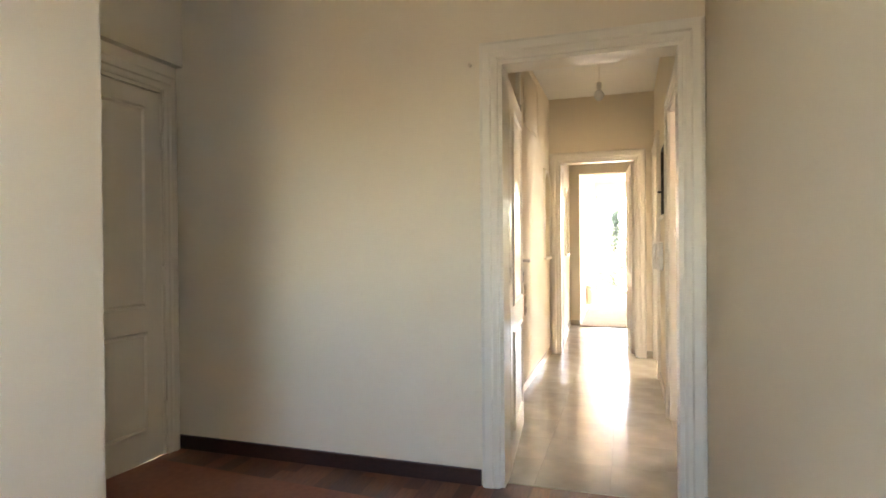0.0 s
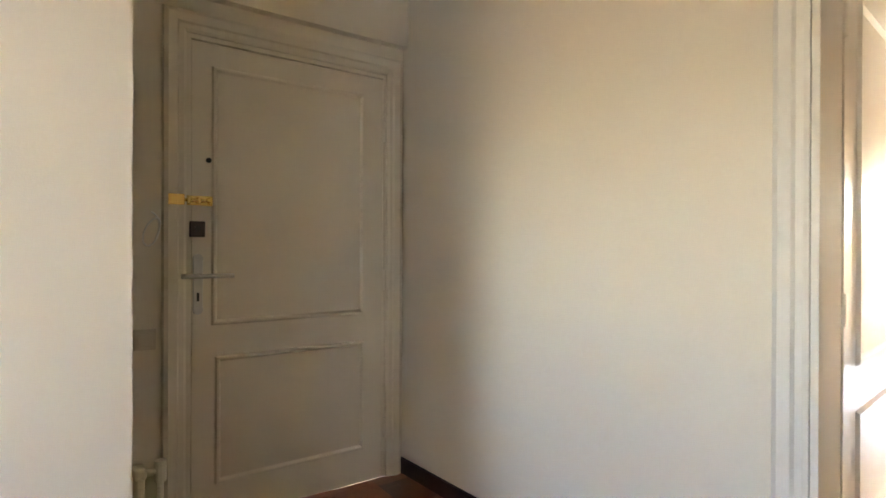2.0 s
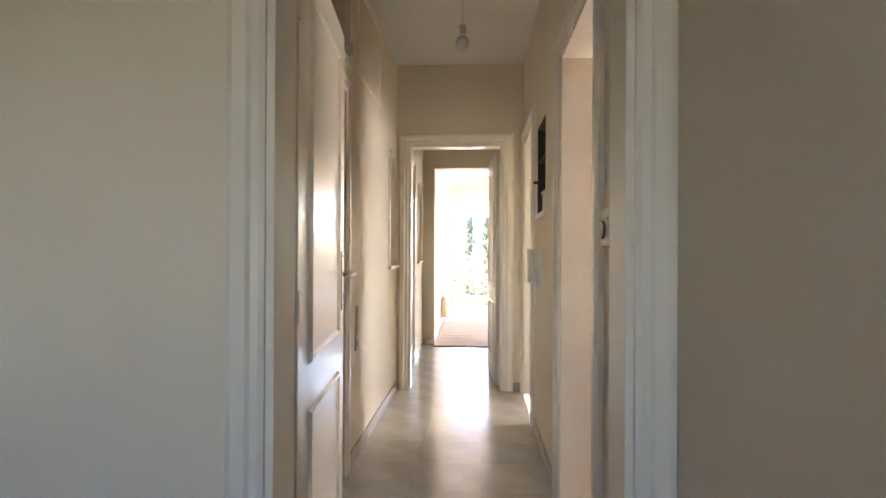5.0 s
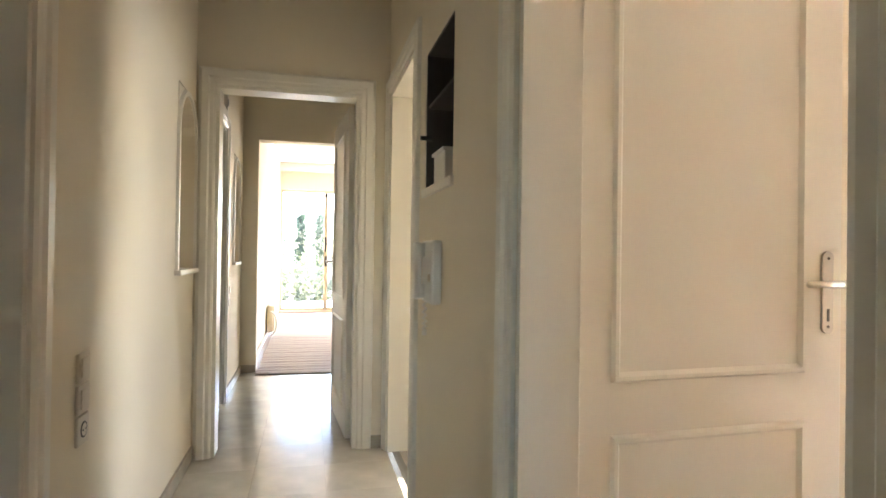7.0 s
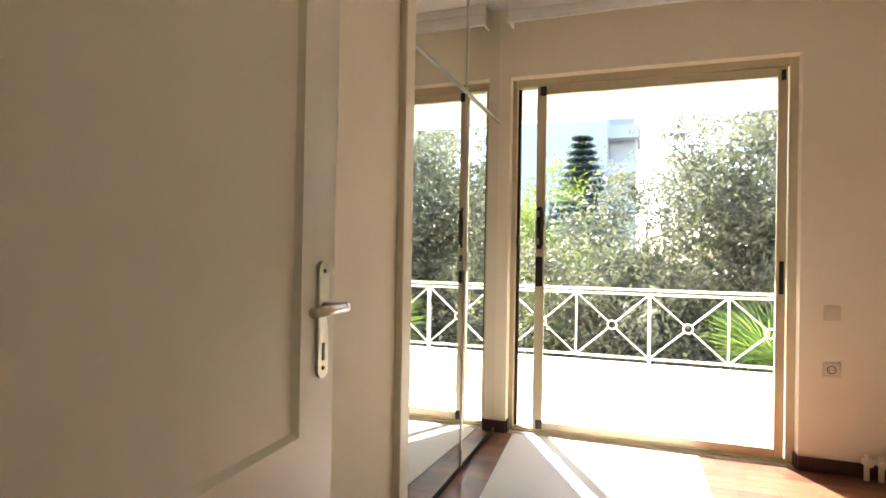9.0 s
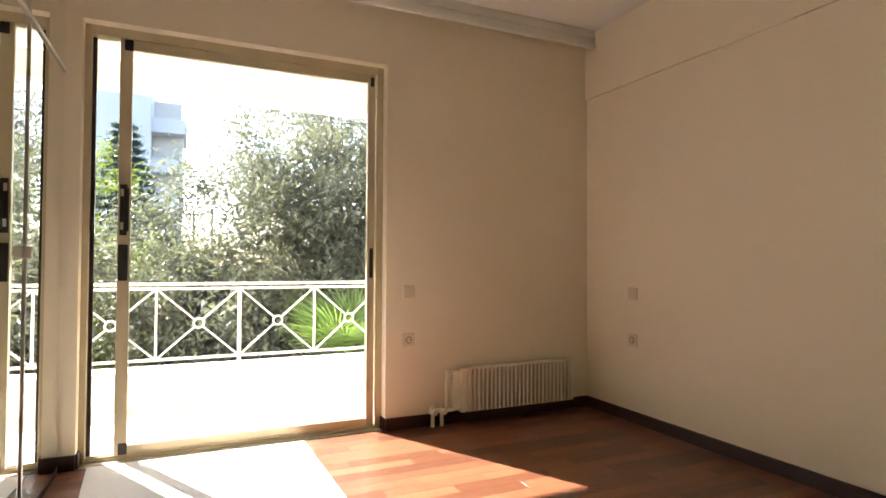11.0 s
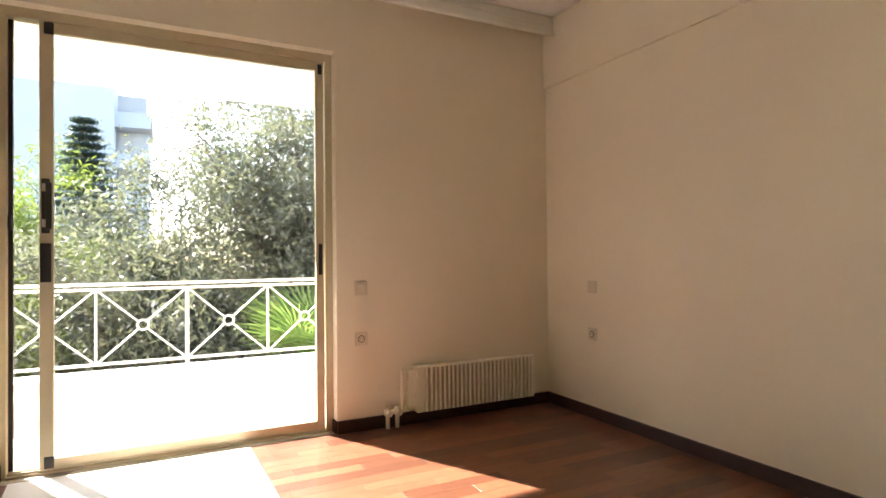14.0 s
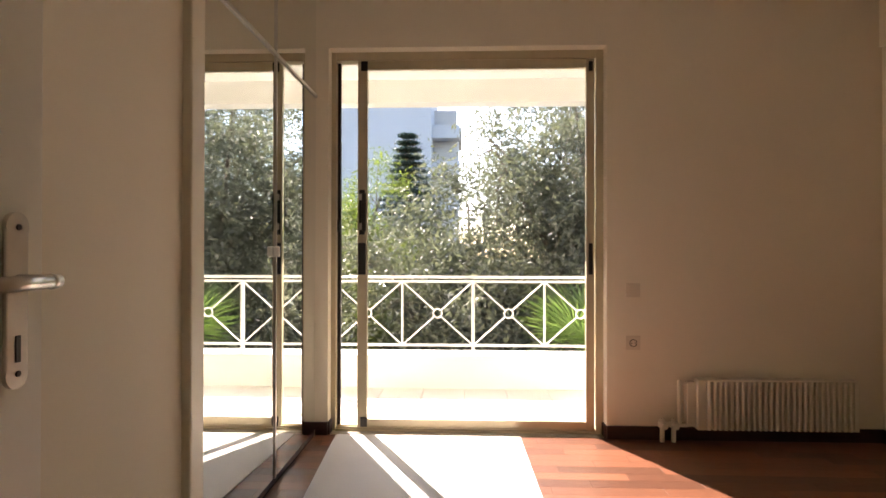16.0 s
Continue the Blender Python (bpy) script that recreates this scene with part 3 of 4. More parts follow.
rpart("pipe", tube(bmesh.new(), (BX1 - 0.045, -0.34, 0.10), (BX1 - 0.045, -0.49, 0.10), 0.014, 14), "", True)
for y in (-0.41, -0.345):
    bm = tube(bmesh.new(), (BX1 - 0.045, y, 0.0), (BX1 - 0.045, y, 0.135), 0.013, 14)
    tube(bm, (BX1 - 0.045, y, 0.085), (BX1 - 0.045, y, 0.118), 0.024, 8)
    tube(bm, (BX1 - 0.045, y, 0.10), (BX1 - 0.095, y, 0.10), 0.017, 12)
    rpart("valve", bm, "white painted valve")


def wall_plate(name, label, m, kind, w=0.082):
    """A switch or socket on a wall: local +y faces the room."""
    ob = empty(name, m, label, "socket" if kind != "switch" else "switch")
    part("frame", boxed(-w / 2, 0, -w / 2, w / 2, 0.009, w / 2, 0.003), PLAST, ob)
    if kind == "switch":
        part("rocker", boxed(-w * 0.34, 0.009, -w * 0.34, w * 0.34, 0.014, w * 0.34, 0.003), PLAST, ob)
    elif kind == "socket":
        # no real hollow: the well's shade is a dark flat disc
        bm = tube(bmesh.new(), (0, 0.0088, 0), (0, 0.0105, 0), 0.022, 24)
        part("well", bm, DARKW, ob, "shaded socket well")
        part("insert", tube(bmesh.new(), (0, 0.0088, 0), (0, 0.0112, 0), 0.0175, 24), PLAST, ob)
        for dx in (-0.0095, 0.0095):
            part("pin_hole", tube(bmesh.new(), (dx, 0.011, 0), (dx, 0.0118, 0), 0.0032, 10), BLACK, ob)
    else:
        part("insert", boxed(-0.024, 0.009, -0.02, 0.024, 0.0115, 0.02, 0.002), PLAST, ob)
        for dx in (-0.011, 0.011):
            part("port", boxed(dx - 0.006, 0.0114, -0.007, dx + 0.006, 0.0122, 0.006), BLACK, ob)
    return ob


wall_plate("light_switch", "ivory plastic light switch on the cream wall", pose(BX1, -0.191, 0.872, rz=90), "switch")
wall_plate("power_socket", "ivory round-well power socket under the switch", pose(BX1, -0.191, 0.563, rz=90), "socket")
wall_plate("light_switch", "ivory plastic light switch on the cream wall", pose(4.18, BY0, 0.858), "switch")
wall_plate("power_socket", "ivory round-well power socket under the switch", pose(4.182, BY0, 0.547), "socket")
wall_plate("power_socket", "ivory power socket beside a data socket", pose(1.962, BY0, 0.517), "socket", 0.09)
wall_plate("data_socket", "ivory data socket beside a power socket", pose(1.866, BY0, 0.515), "data", 0.09)

# protective sheet on the parquet
bm = bmesh.new()
outline = ((4.65, 1.565), (1.5, 1.37), (1.5, 0.395), (4.65, 0.468))
low = [bm.verts.new((x, y, 0.0015)) for x, y in outline]
high = [bm.verts.new((x, y, 0.0055)) for x, y in outline]
bm.faces.new(high)
bm.faces.new(low[::-1])
for k in range(4):
    bm.faces.new((low[k], low[(k + 1) % 4], high[(k + 1) % 4], high[k]))
tagged(part("floor_sheet", bm, SHEET), "white protective card sheet laid on the parquet", "floor sheet")

# ---- corridor: fixtures ----
def niche(name, y0, y1, z0, z1):
    """Arched wall niche with a raised white frame and a sill."""
    ob = empty(name, pose(0, 0, 0), "arched wall niche with white frame and sill", "niche", "corridor niches", "structure")
    r, cy, spring = (y1 - y0) / 2, (y0 + y1) / 2, z1 - (y1 - y0) / 2
    arc = [(y0, z0)] + [(cy - r * math.cos(k * math.pi / 16), spring + r * math.sin(k * math.pi / 16)) for k in range(17)] + [(y1, z0)]
    bm = bmesh.new()
    a = [bm.verts.new((0.001, y, z)) for y, z in arc]
    b = [bm.verts.new((-0.10, y, z)) for y, z in arc]
    for i in range(len(arc) - 1):
        bm.faces.new((a[i], a[i + 1], b[i + 1], b[i]))
    bm.faces.new(b)
    bm.faces.new((a[0], a[-1], b[-1], b[0]))
    tops = [bm.verts.new((0.001, y, z1 + 0.02)) for y, z in arc[1:-1]]
    for i in range(len(tops) - 1):
        bm.faces.new((a[i + 1], a[i + 2], tops[i + 1], tops[i]))
    part("lining", bm, WALL, ob, "", False)
    bm = bmesh.new()
    rows = []
    for off, d in ((0.0, 0.002), (0.0, 0.014), (0.022, 0.014), (0.03, 0.001)):
        pts = [(y0 - off, z0)] + [(cy - (r + off) * math.cos(k * math.pi / 16), spring + (r + off) * math.sin(k * math.pi / 16)) for k in range(17)] + [(y1 + off, z0)]
        rows.append([bm.verts.new((d, y, z)) for y, z in pts])
    for p, q in zip(rows, rows[1:]):
        for i in range(len(p) - 1):
            bm.faces.new((p[i], p[i + 1], q[i + 1], q[i]))
    part("frame", bm, LACQ, ob)
    part("sill", boxed(-0.1, y0 - 0.035, z0 - 0.025, 0.03, y1 + 0.035, z0, 0.004), LACQ, ob)


niche("niche_1", 2.95, 3.34, 1.03, 1.89)
niche("niche_2", 4.99, 5.35, 1.03, 1.89)

# loft cupboards high on the left wall: two open hatches and a closed door
for y0, y1 in HATCHES:
    hatch = empty("loft_hatch", pose(0, 0, 0), "open dark loft cupboard with a white frame over the door", "cupboard", "loft cupboards", "structure")
    for p, q, u, v in ((y0 - 0.03, y0 + 0.012, 2.10, 2.59), (y1 - 0.012, y1 + 0.03, 2.10, 2.59), (y0 + 0.012, y1 - 0.012, 2.10, 2.142), (y0 + 0.012, y1 - 0.012, 2.548, 2.59)):
        part("frame", boxed(-0.02, p, u, 0.014, q, v, 0.003), LACQ, hatch)
    # boards are coloured dark so that the open lofts look unlit
    part("loft_floor", boxed(-1.2, y0 - 0.1, 2.09, -0.142, y1 + 0.1, 2.12), DARKW, hatch, "loft board coloured dark for shade")
    part("loft_back", boxed(-1.22, y0 - 0.1, 2.12, -1.2, y1 + 0.1, CEIL_Z - 0.01), DARKW, hatch, "loft board coloured dark for shade")
    for z in (2.2, 2.5):
        part("hinge", tube(bmesh.new(), (0.016, y1, z - 0.025), (0.016, y1, z + 0.025), 0.007, 10), STEEL, hatch)
loft = empty("loft_cupboard", pose(0, 0, 0), "cream painted loft cupboard door high on the wall", "cupboard", "loft cupboards", "structure")
bm = bmesh.new()
ring(bm, 1.80, 2.13, 2.52, 2.64, 0.0, 0.02, -0.012)
bmesh.ops.transform(bm, matrix=Matrix(((0, -1, 0, 0), (1, 0, 0, 0), (0, 0, 1, 0), (0, 0, 0, 1))), verts=bm.verts)
part("frame", bm, WALL, loft)
part("door", boxed(0.0, 1.83, 2.16, 0.006, 2.49, 2.61, 0.002), WALL, loft)

# recessed cupboard on the right wall: shelf, meter box, inner shade as dark colour
cab = empty("wall_recess", pose(0, 0, 0), "dark open wall recess with shelf and white trim", "recess", kind="structure")
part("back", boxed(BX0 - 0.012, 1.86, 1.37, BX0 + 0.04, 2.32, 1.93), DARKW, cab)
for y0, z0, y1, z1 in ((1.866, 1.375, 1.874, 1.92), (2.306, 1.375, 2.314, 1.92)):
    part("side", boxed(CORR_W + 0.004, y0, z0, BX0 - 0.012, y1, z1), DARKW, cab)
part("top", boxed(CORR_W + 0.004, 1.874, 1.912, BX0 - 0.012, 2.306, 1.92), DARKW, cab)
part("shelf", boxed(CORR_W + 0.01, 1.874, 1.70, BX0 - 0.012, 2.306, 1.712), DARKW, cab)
part("sill", boxed(CORR_W - 0.012, 1.852, 1.345, BX0 - 0.012, 2.326, 1.378, 0.003), LACQ, cab)
part("knob", tube(bmesh.new(), (CORR_W - 0.025, 2.29, 1.58), (CORR_W + 0.02, 2.29, 1.58), 0.009, 10), BLACK, cab, "black knob")
box_ob = empty("meter_box", pose(0, 0, 0), "white plastic box standing in the wall recess", "box")
part("body", boxed(CORR_W + 0.03, 2.11, 1.378, BX0 - 0.02, 2.29, 1.51, 0.006), WPLAST, box_ob)
part("lid", boxed(CORR_W + 0.022, 2.105, 1.505, BX0 - 0.018, 2.295, 1.518, 0.003), WPLAST, box_ob)

# intercom handset
ic = empty("intercom", pose(CORR_W, 2.09, 1.055), "white wall intercom with handset and coiled cord", "intercom")
part("base", boxed(-0.035, -0.09, -0.11, 0, 0.09, 0.115, 0.008), WPLAST, ic)
bm = boxed(-0.075, 0.03, -0.10, -0.045, 0.085, 0.11, 0.012)
box(bm, -0.055, 0.032, 0.055, -0.03, 0.083, 0.108, 0.008)
box(bm, -0.055, 0.032, -0.098, -0.03, 0.083, -0.045, 0.008)
part("handset", bm, WPLAST, ic, "white curved handset")
part("button", boxed(-0.039, -0.06, -0.03, -0.034, -0.035, -0.005, 0.002), PLAST, ic)
cu = bpy.data.curves.new("cord", "CURVE")
cu.dimensions, cu.bevel_depth = "3D", 0.003
sp = cu.splines.new("POLY")
sp.points.add(59)
for i, p in enumerate(sp.points):
    f = i / 59
    p.co = (-0.03 + 0.008 * math.cos(i * 1.6), 0.05 + 0.008 * math.sin(i * 1.6), -0.11 - 0.12 * math.sin(f * math.pi), 1)
cu.materials.append(WPLAST)
cord = new("cord", cu)
cord.parent = ic

# thermostat
th = empty("thermostat", pose(CORR_W, 0.195, 1.205), "ivory room thermostat with round dial", "thermostat")
part("body", boxed(-0.04, -0.05, -0.045, 0, 0.055, 0.06, 0.005), PLAST, th)
part("dial", tube(bmesh.new(), (-0.04, 0.02, 0.0), (-0.046, 0.02, 0.0), 0.024, 24), DARKW, th, "dark dial rim")
part("dial_knob", tube(bmesh.new(), (-0.04, 0.02, 0.0), (-0.05, 0.02, 0.0), 0.0215, 24), PLAST, th)
part("indicator", boxed(-0.042, -0.032, 0.025, -0.039, -0.026, 0.03), BLACK, th)
part("slide_switch", boxed(-0.03, -0.04, -0.052, -0.005, -0.01, -0.044, 0.002), BLACK, th, "black slide switch")

for k, z in enumerate((0.80, 0.715, 0.63)):
    wall_plate("light_switch" if k < 2 else "power_socket", "ivory plate in a column of three on the corridor wall", pose(0.0, 1.83, z, rz=-90), "switch" if k < 2 else "socket", 0.08)
for z in (0.82, 0.72):
    wall_plate("light_switch", "ivory plate in the far corridor", pose(0.0, 4.75, z, rz=-90), "switch", 0.08)

# pendant bulb
lamp = empty("pendant_lamp", pose(0.585, 1.85, CEIL_Z), "bare opal bulb hanging on a white cord", "ceiling lamp")
part("rose", tube(bmesh.new(), (0, 0, -0.025), (0, 0, 0), 0.03, 20, 0.035), WPLAST, lamp)
part("cord", tube(bmesh.new(), (0, 0, -0.29), (0, 0, -0.02), 0.0025, 8), WPLAST, lamp)
part("lampholder", tube(bmesh.new(), (0, 0, -0.335), (0, 0, -0.285), 0.019, 16), WPLAST, lamp)
bm = bmesh.new()
bmesh.ops.create_uvsphere(bm, u_segments=20, v_segments=14, radius=0.037, matrix=Matrix.Translation((0, 0, -0.382)) @ Matrix.Diagonal((1, 1, 1.15, 1)))
part("bulb", bm, BULB, lamp, "white opal glass bulb", True)

# ---- hall: fixtures ----
# thin red-brown sheet lying over the hall parquet
mat = tagged(part("hall_floor_sheet", box(bmesh.new(), -0.64, -1.15, 0.0, 0.9, 0.0, 0.007, 0.002), REDBR), "thin plain red-brown sheet on the floor inside the entrance door", "mat")
mat.matrix_world = pose(-1.03, -0.30, 0.0, rz=-3.9)
hr = empty("hall_radiator", pose(ENT_X, -1.275, 0.0), "cream column radiator beside the entrance door", "radiator")
for i in range(8):
    y = -0.02 - i * 0.055
    bm = bmesh.new()
    for x in (0.05, 0.10):
        tube(bm, (x, y, 0.10), (x, y, 0.30), 0.016, 12)
    box(bm, 0.034, y - 0.022, 0.285, 0.116, y + 0.022, 0.33, 0.012)
    box(bm, 0.034, y - 0.022, 0.075, 0.116, y + 0.022, 0.12, 0.012)
    part("column", bm, RADI, hr)
bm = tube(bmesh.new(), (0.075, 0.0, 0.30), (0.075, 0.06, 0.30), 0.014, 12)
tube(bm, (0.075, 0.055, 0.0), (0.075, 0.055, 0.30), 0.011, 12)
tube(bm, (0.075, 0.055, 0.26), (0.075, 0.055, 0.34), 0.022, 12)
part("valve", bm, RADI, hr, "cream painted valve and pipe")
wall_plate("light_switch", "ivory light switch beside the entrance door", pose(ENT_X, -1.265, 0.80, rz=-90), "switch")
cu = bpy.data.curves.new("loose_cable", "CURVE")
cu.dimensions, cu.bevel_depth = "3D", 0.0035
sp = cu.splines.new("POLY")
sp.points.add(69)
for i, p in enumerate(sp.points):
    f = i / 69
    a = f * 9.0
    p.co = (ENT_X + 0.012 + 0.02 * f, -1.245 + 0.03 * math.sin(a), 1.24 + 0.06 * math.cos(a * 0.9) - 0.03 * f, 1)
cu.materials.append(WPLAST)
tagged(new("loose_cable", cu), "loop of loose white cable on the wall", "cable")
tagged(part("wall_hook", tube(bmesh.new(), (0.07, HALL_Y0, 2.02), (0.07, HALL_Y0 - 0.02, 2.02), 0.008, 10), PLAST), "small cream hook on the hall wall", "hook")
bw = empty("window_3", pose(0, 0, 0), "plain white window behind the hall", "window", kind="structure")
for x0, z0, x1, z1 in ((-0.1, 1.0, -0.05, 2.1), (0.85, 1.0, 0.9, 2.1), (-0.05, 1.0, 0.85, 1.05), (-0.05, 2.05, 0.85, 2.1)):
    part("frame", boxed(x0, -4.86, z0, x1, -4.8, z1, 0.003), LACQ, bw)

# ---- living room seen through the corridor ----
w2 = empty("window_2", pose(0, 0, 0), "aluminium sliding garden door of the living room", "sliding door", kind="structure")
for x0, z0, x1, z1 in ((0.10, 0.03, 0.135, 2.27), (1.865, 0.03, 1.9, 2.27), (0.135, 2.225, 1.865, 2.27), (0.135, 0.03, 1.865, 0.075)):
    part("frame", boxed(x0, LR_Y1 + 0.06, z0, x1, LR_Y1 + 0.12, z1, 0.003), ALU, w2)
st = part("sash", boxed(0.885, LR_Y1 + 0.04, 0.075, 0.955, LR_Y1 + 0.075, 2.225, 0.003), ALU, w2)
part("handle", boxed(0.90, LR_Y1 + 0.02, 0.85, 0.94, LR_Y1 + 0.04, 1.05, 0.004), BLACK, st, "black pull handle")
part("lock", boxed(0.90, LR_Y1 + 0.02, 1.12, 0.93, LR_Y1 + 0.04, 1.4, 0.004), BLACK, st, "black lock handle")
part("corner_block", boxed(0.895, LR_Y1 + 0.03, 2.15, 0.945, LR_Y1 + 0.045, 2.215, 0.004), BLACK, st)
lp = empty("pelmet", pose(0, 0, 0), "white curtain pelmet over the garden door", "pelmet", kind="structure")
part("front_board", boxed(0.082, LR_Y1 - 0.2, 2.58, LR_X1 - 0.002, LR_Y1 - 0.18, 2.739, 0.004), CEIL, lp)
part("moulding", boxed(0.082, LR_Y1 - 0.215, 2.575, LR_X1 - 0.002, LR_Y1 - 0.2, 2.585, 0.004), CEIL, lp)
rug = tagged(part("rug", boxed(0.15, 5.45, 0.001, 2.6, 10.2, 0.012, 0.003), RUG), "pale woven rug with fine brown stripes", "rug")
for i in range(26):
    y = 5.48 + i * 0.09 + 0.02 * (i % 3)
    part("stripe", boxed(0.152, y, 0.0121, 2.598, y + 0.012 + 0.01 * (i % 2), 0.0132), RUGD, rug)
lr_rad = empty("radiator", pose(0.08, 8.0, 0.0), "small white radiator with a looped pipe by the garden door", "radiator")
part("panel", boxed(0.02, -0.3, 0.08, 0.09, 0.3, 0.42, 0.008), RADI, lr_rad)
for i in range(9):
    part("fin", boxed(0.09, -0.27 + i * 0.065, 0.09, 0.105, -0.24 + i * 0.065, 0.41, 0.004), RADI, lr_rad)
bm = bmesh.new()
for k in range(16):
    a0, a1 = k * math.pi / 16, (k + 1) * math.pi / 16
    tube(bm, (0.06 + 0.08 * math.sin(a0), -0.36, 0.2 - 0.15 * math.cos(a0)), (0.06 + 0.08 * math.sin(a1), -0.36, 0.2 - 0.15 * math.cos(a1)), 0.012, 8)
part("pipe", bm, WPLAST, lr_rad, "looped white pipe", True)

# ---- balconies ----
strip("floor_balcony", boxed(BX1 + 0.25, -5.0, -0.30, 5.95, 5.5, -0.034), GROUT, "pale tiled balcony floor", "balcony floor")
strip("wall_parapet", boxed(5.92, -5.0, -0.30, 6.15, 5.5, 0.232), RENDER, "low white rendered balcony parapet", "parapet")
strip("trim_parapet_cap", boxed(5.905, -5.0, 0.232, 6.17, 5.5, 0.25, 0.004), RENDER, "white coping of the parapet", "coping")
bm = boxed(BX1 + 0.25, -5.0, 2.66, 6.58, 5.5, 2.86)
box(bm, 6.40, -5.0, 2.45, 6.58, 5.5, 2.66)
strip("ceiling_balcony", bm, RENDER, "white underside and edge beam of the balcony above", "balcony ceiling")
strip("wall_facade", boxed(BX1 + 0.245, -9.0, -3.0, BX1 + 0.25, -1.56, 6.0), RENDER, "white outer facade", "facade")
RX = 5.947
rl = empty("railing", pose(0, 0, 0), "white painted balcony railing with crosses and rings", "railing", kind="structure")
for z, h in ((0.888, 0.011), (0.852, 0.009), (0.328, 0.009)):
    part("rail", boxed(RX - 0.011, -5.0, z - h, RX + 0.011, 5.5, z + h, 0.003), RAILW, rl)
STEP = 0.583
for k in range(-9, 9):
    y = 0.728 + k * STEP
    main = k % 2 == 0
    t = 0.013 if main else 0.008
    part("post", boxed(RX - t, y - t, 0.25 if main else 0.33, RX + t, y + t, 0.85, 0.002), RAILW, rl)
    cy, cz = y + STEP / 2, 0.59
    for sy, sz in ((-1, -1), (-1, 1), (1, -1), (1, 1)):
        a = (RX, cy + sy * 0.028, cz + sz * 0.026)
        b = (RX, cy + sy * (STEP / 2 - 0.008), cz + sz * 0.255)
        part("bar", tube(bmesh.new(), a, b, 0.0065, 8), RAILW, rl)
    bm = bmesh.new()
    for q in range(20):
        a0, a1 = q * math.tau / 20, (q + 1) * math.tau / 20
        tube(bm, (RX, cy + 0.036 * math.cos(a0), cz + 0.036 * math.sin(a0)), (RX, cy + 0.036 * math.cos(a1), cz + 0.036 * math.sin(a1)), 0.007, 6)
    part("ring", bm, RAILW, rl)
strip("floor_terrace", boxed(-3.0, LR_Y1 + 0.2, -0.3, 7.0, LR_Y1 + 2.6, -0.02), BTILE, "pale tiled terrace outside the living room", "terrace")
# roof out of view, added to keep sun out of the living room
strip("ceiling_terrace_shade", boxed(-3.0, LR_Y1 + 0.2, 2.84, 7.0, LR_Y1 + 2.3, 3.0), RENDER, "unseen roof added over the terrace to shade the living room", "terrace ceiling")

# ---- garden ----
strip("ground", boxed(-400, -400, -3.0, 400, 400, -2.6), EARTH, "dry garden earth with grass", "ground")
rng = np.random.default_rng(7)


def leaves(name, centres, spread, n, size, mat, parent, slim=0.28, tufts=None):
    """A crown of n small pointed leaves gathered in tufts around the given branch ends."""
    c = np.asarray(centres, float)
    pick = rng.integers(0, len(c), n)
    ctr = c[pick] + rng.normal(0, 1, (n, 3)) * spread
    d = rng.normal(0, 1, (n, 3))
    d /= np.linalg.norm(d, axis=1, keepdims=True)
    s = np.cross(d, rng.normal(0, 1, (n, 3)))
    s /= np.linalg.norm(s, axis=1, keepdims=True)
    ln = size * rng.uniform(0.6, 1.3, (n, 1))
    v = np.stack([ctr - d * ln / 2, ctr + s * ln * slim / 2, ctr + d * ln / 2, ctr - s * ln * slim / 2], 1).reshape(-1, 3)
    me = bpy.data.meshes.new(name)
    me.from_pydata(v.tolist(), [], np.arange(4 * n).reshape(-1, 4).tolist())
    me.materials.append(mat)
    ob = new(name, me)
    ob.parent = parent
    return ob


def broad_tree(name, label, base, top, radius, crown_low, n, size, mat, limbs=9, tuft=0.22, slim=0.28, tufts=150):
    """Leaning trunk with forked limbs and a ragged crown whose tufts sit along the limbs and their twigs."""
    ob = empty(name, pose(*base), label, "tree")
    h = top - base[2]
    low = crown_low - base[2]
    bm = bmesh.new()
    fork = Vector((rng.uniform(-0.25, 0.25), rng.uniform(-0.25, 0.25), low * 0.75 + 0.2))
    tube(bm, (0, 0, 0), fork * 0.5 + Vector((0.08, 0.05, 0)), 0.17, 10, 0.13)
    tube(bm, fork * 0.5 + Vector((0.08, 0.05, 0)), fork, 0.13, 10, 0.11)
    ends = []
    for k in range(limbs):
        a = math.tau * k / limbs + rng.uniform(-0.3, 0.3)
        rr = radius * rng.uniform(0.45, 1.0)
        mid = Vector((math.cos(a) * rr * 0.5, math.sin(a) * rr * 0.5, low + (h - low) * rng.uniform(0.15, 0.5)))
        tip = Vector((math.cos(a) * rr, math.sin(a) * rr, low + (h - low) * rng.uniform(0.3, 0.95) * (1.15 - 0.45 * rr / radius)))
        tube(bm, fork, mid, 0.075, 8, 0.045)
        tube(bm, mid, tip, 0.045, 7, 0.015)
        for q in range(max(1, tufts // limbs)):
            f = rng.uniform(0.1, 1.12)
            p = mid.lerp(tip, f) if rng.random() < 0.72 else fork.lerp(mid, rng.uniform(0.4, 1))
            off = Vector(rng.normal(0, 1, 3)) * radius * 0.27
            end = p + off
            ends.append(tuple(end))
            if q % 2 == 0:
                tube(bm, p, end, 0.012, 5, 0.004)
    part("trunk", bm, BARK, ob)
    leaves("crown", ends, (tuft, tuft, tuft * 0.8), n, size, mat, ob, slim)
    return ob


broad_tree("olive_tree", "tall silver-green olive tree beyond the balcony", (10.4, -1.75, -2.6), 5.2, 2.4, -0.8, 130000, 0.095, OLIVE, 18, 0.2, 0.32, 520)
broad_tree("olive_tree", "tall silver-green olive tree beyond the balcony", (9.8, -6.4, -2.6), 5.0, 2.7, -0.8, 60000, 0.095, OLIVE, 11, 0.22, 0.3, 220)
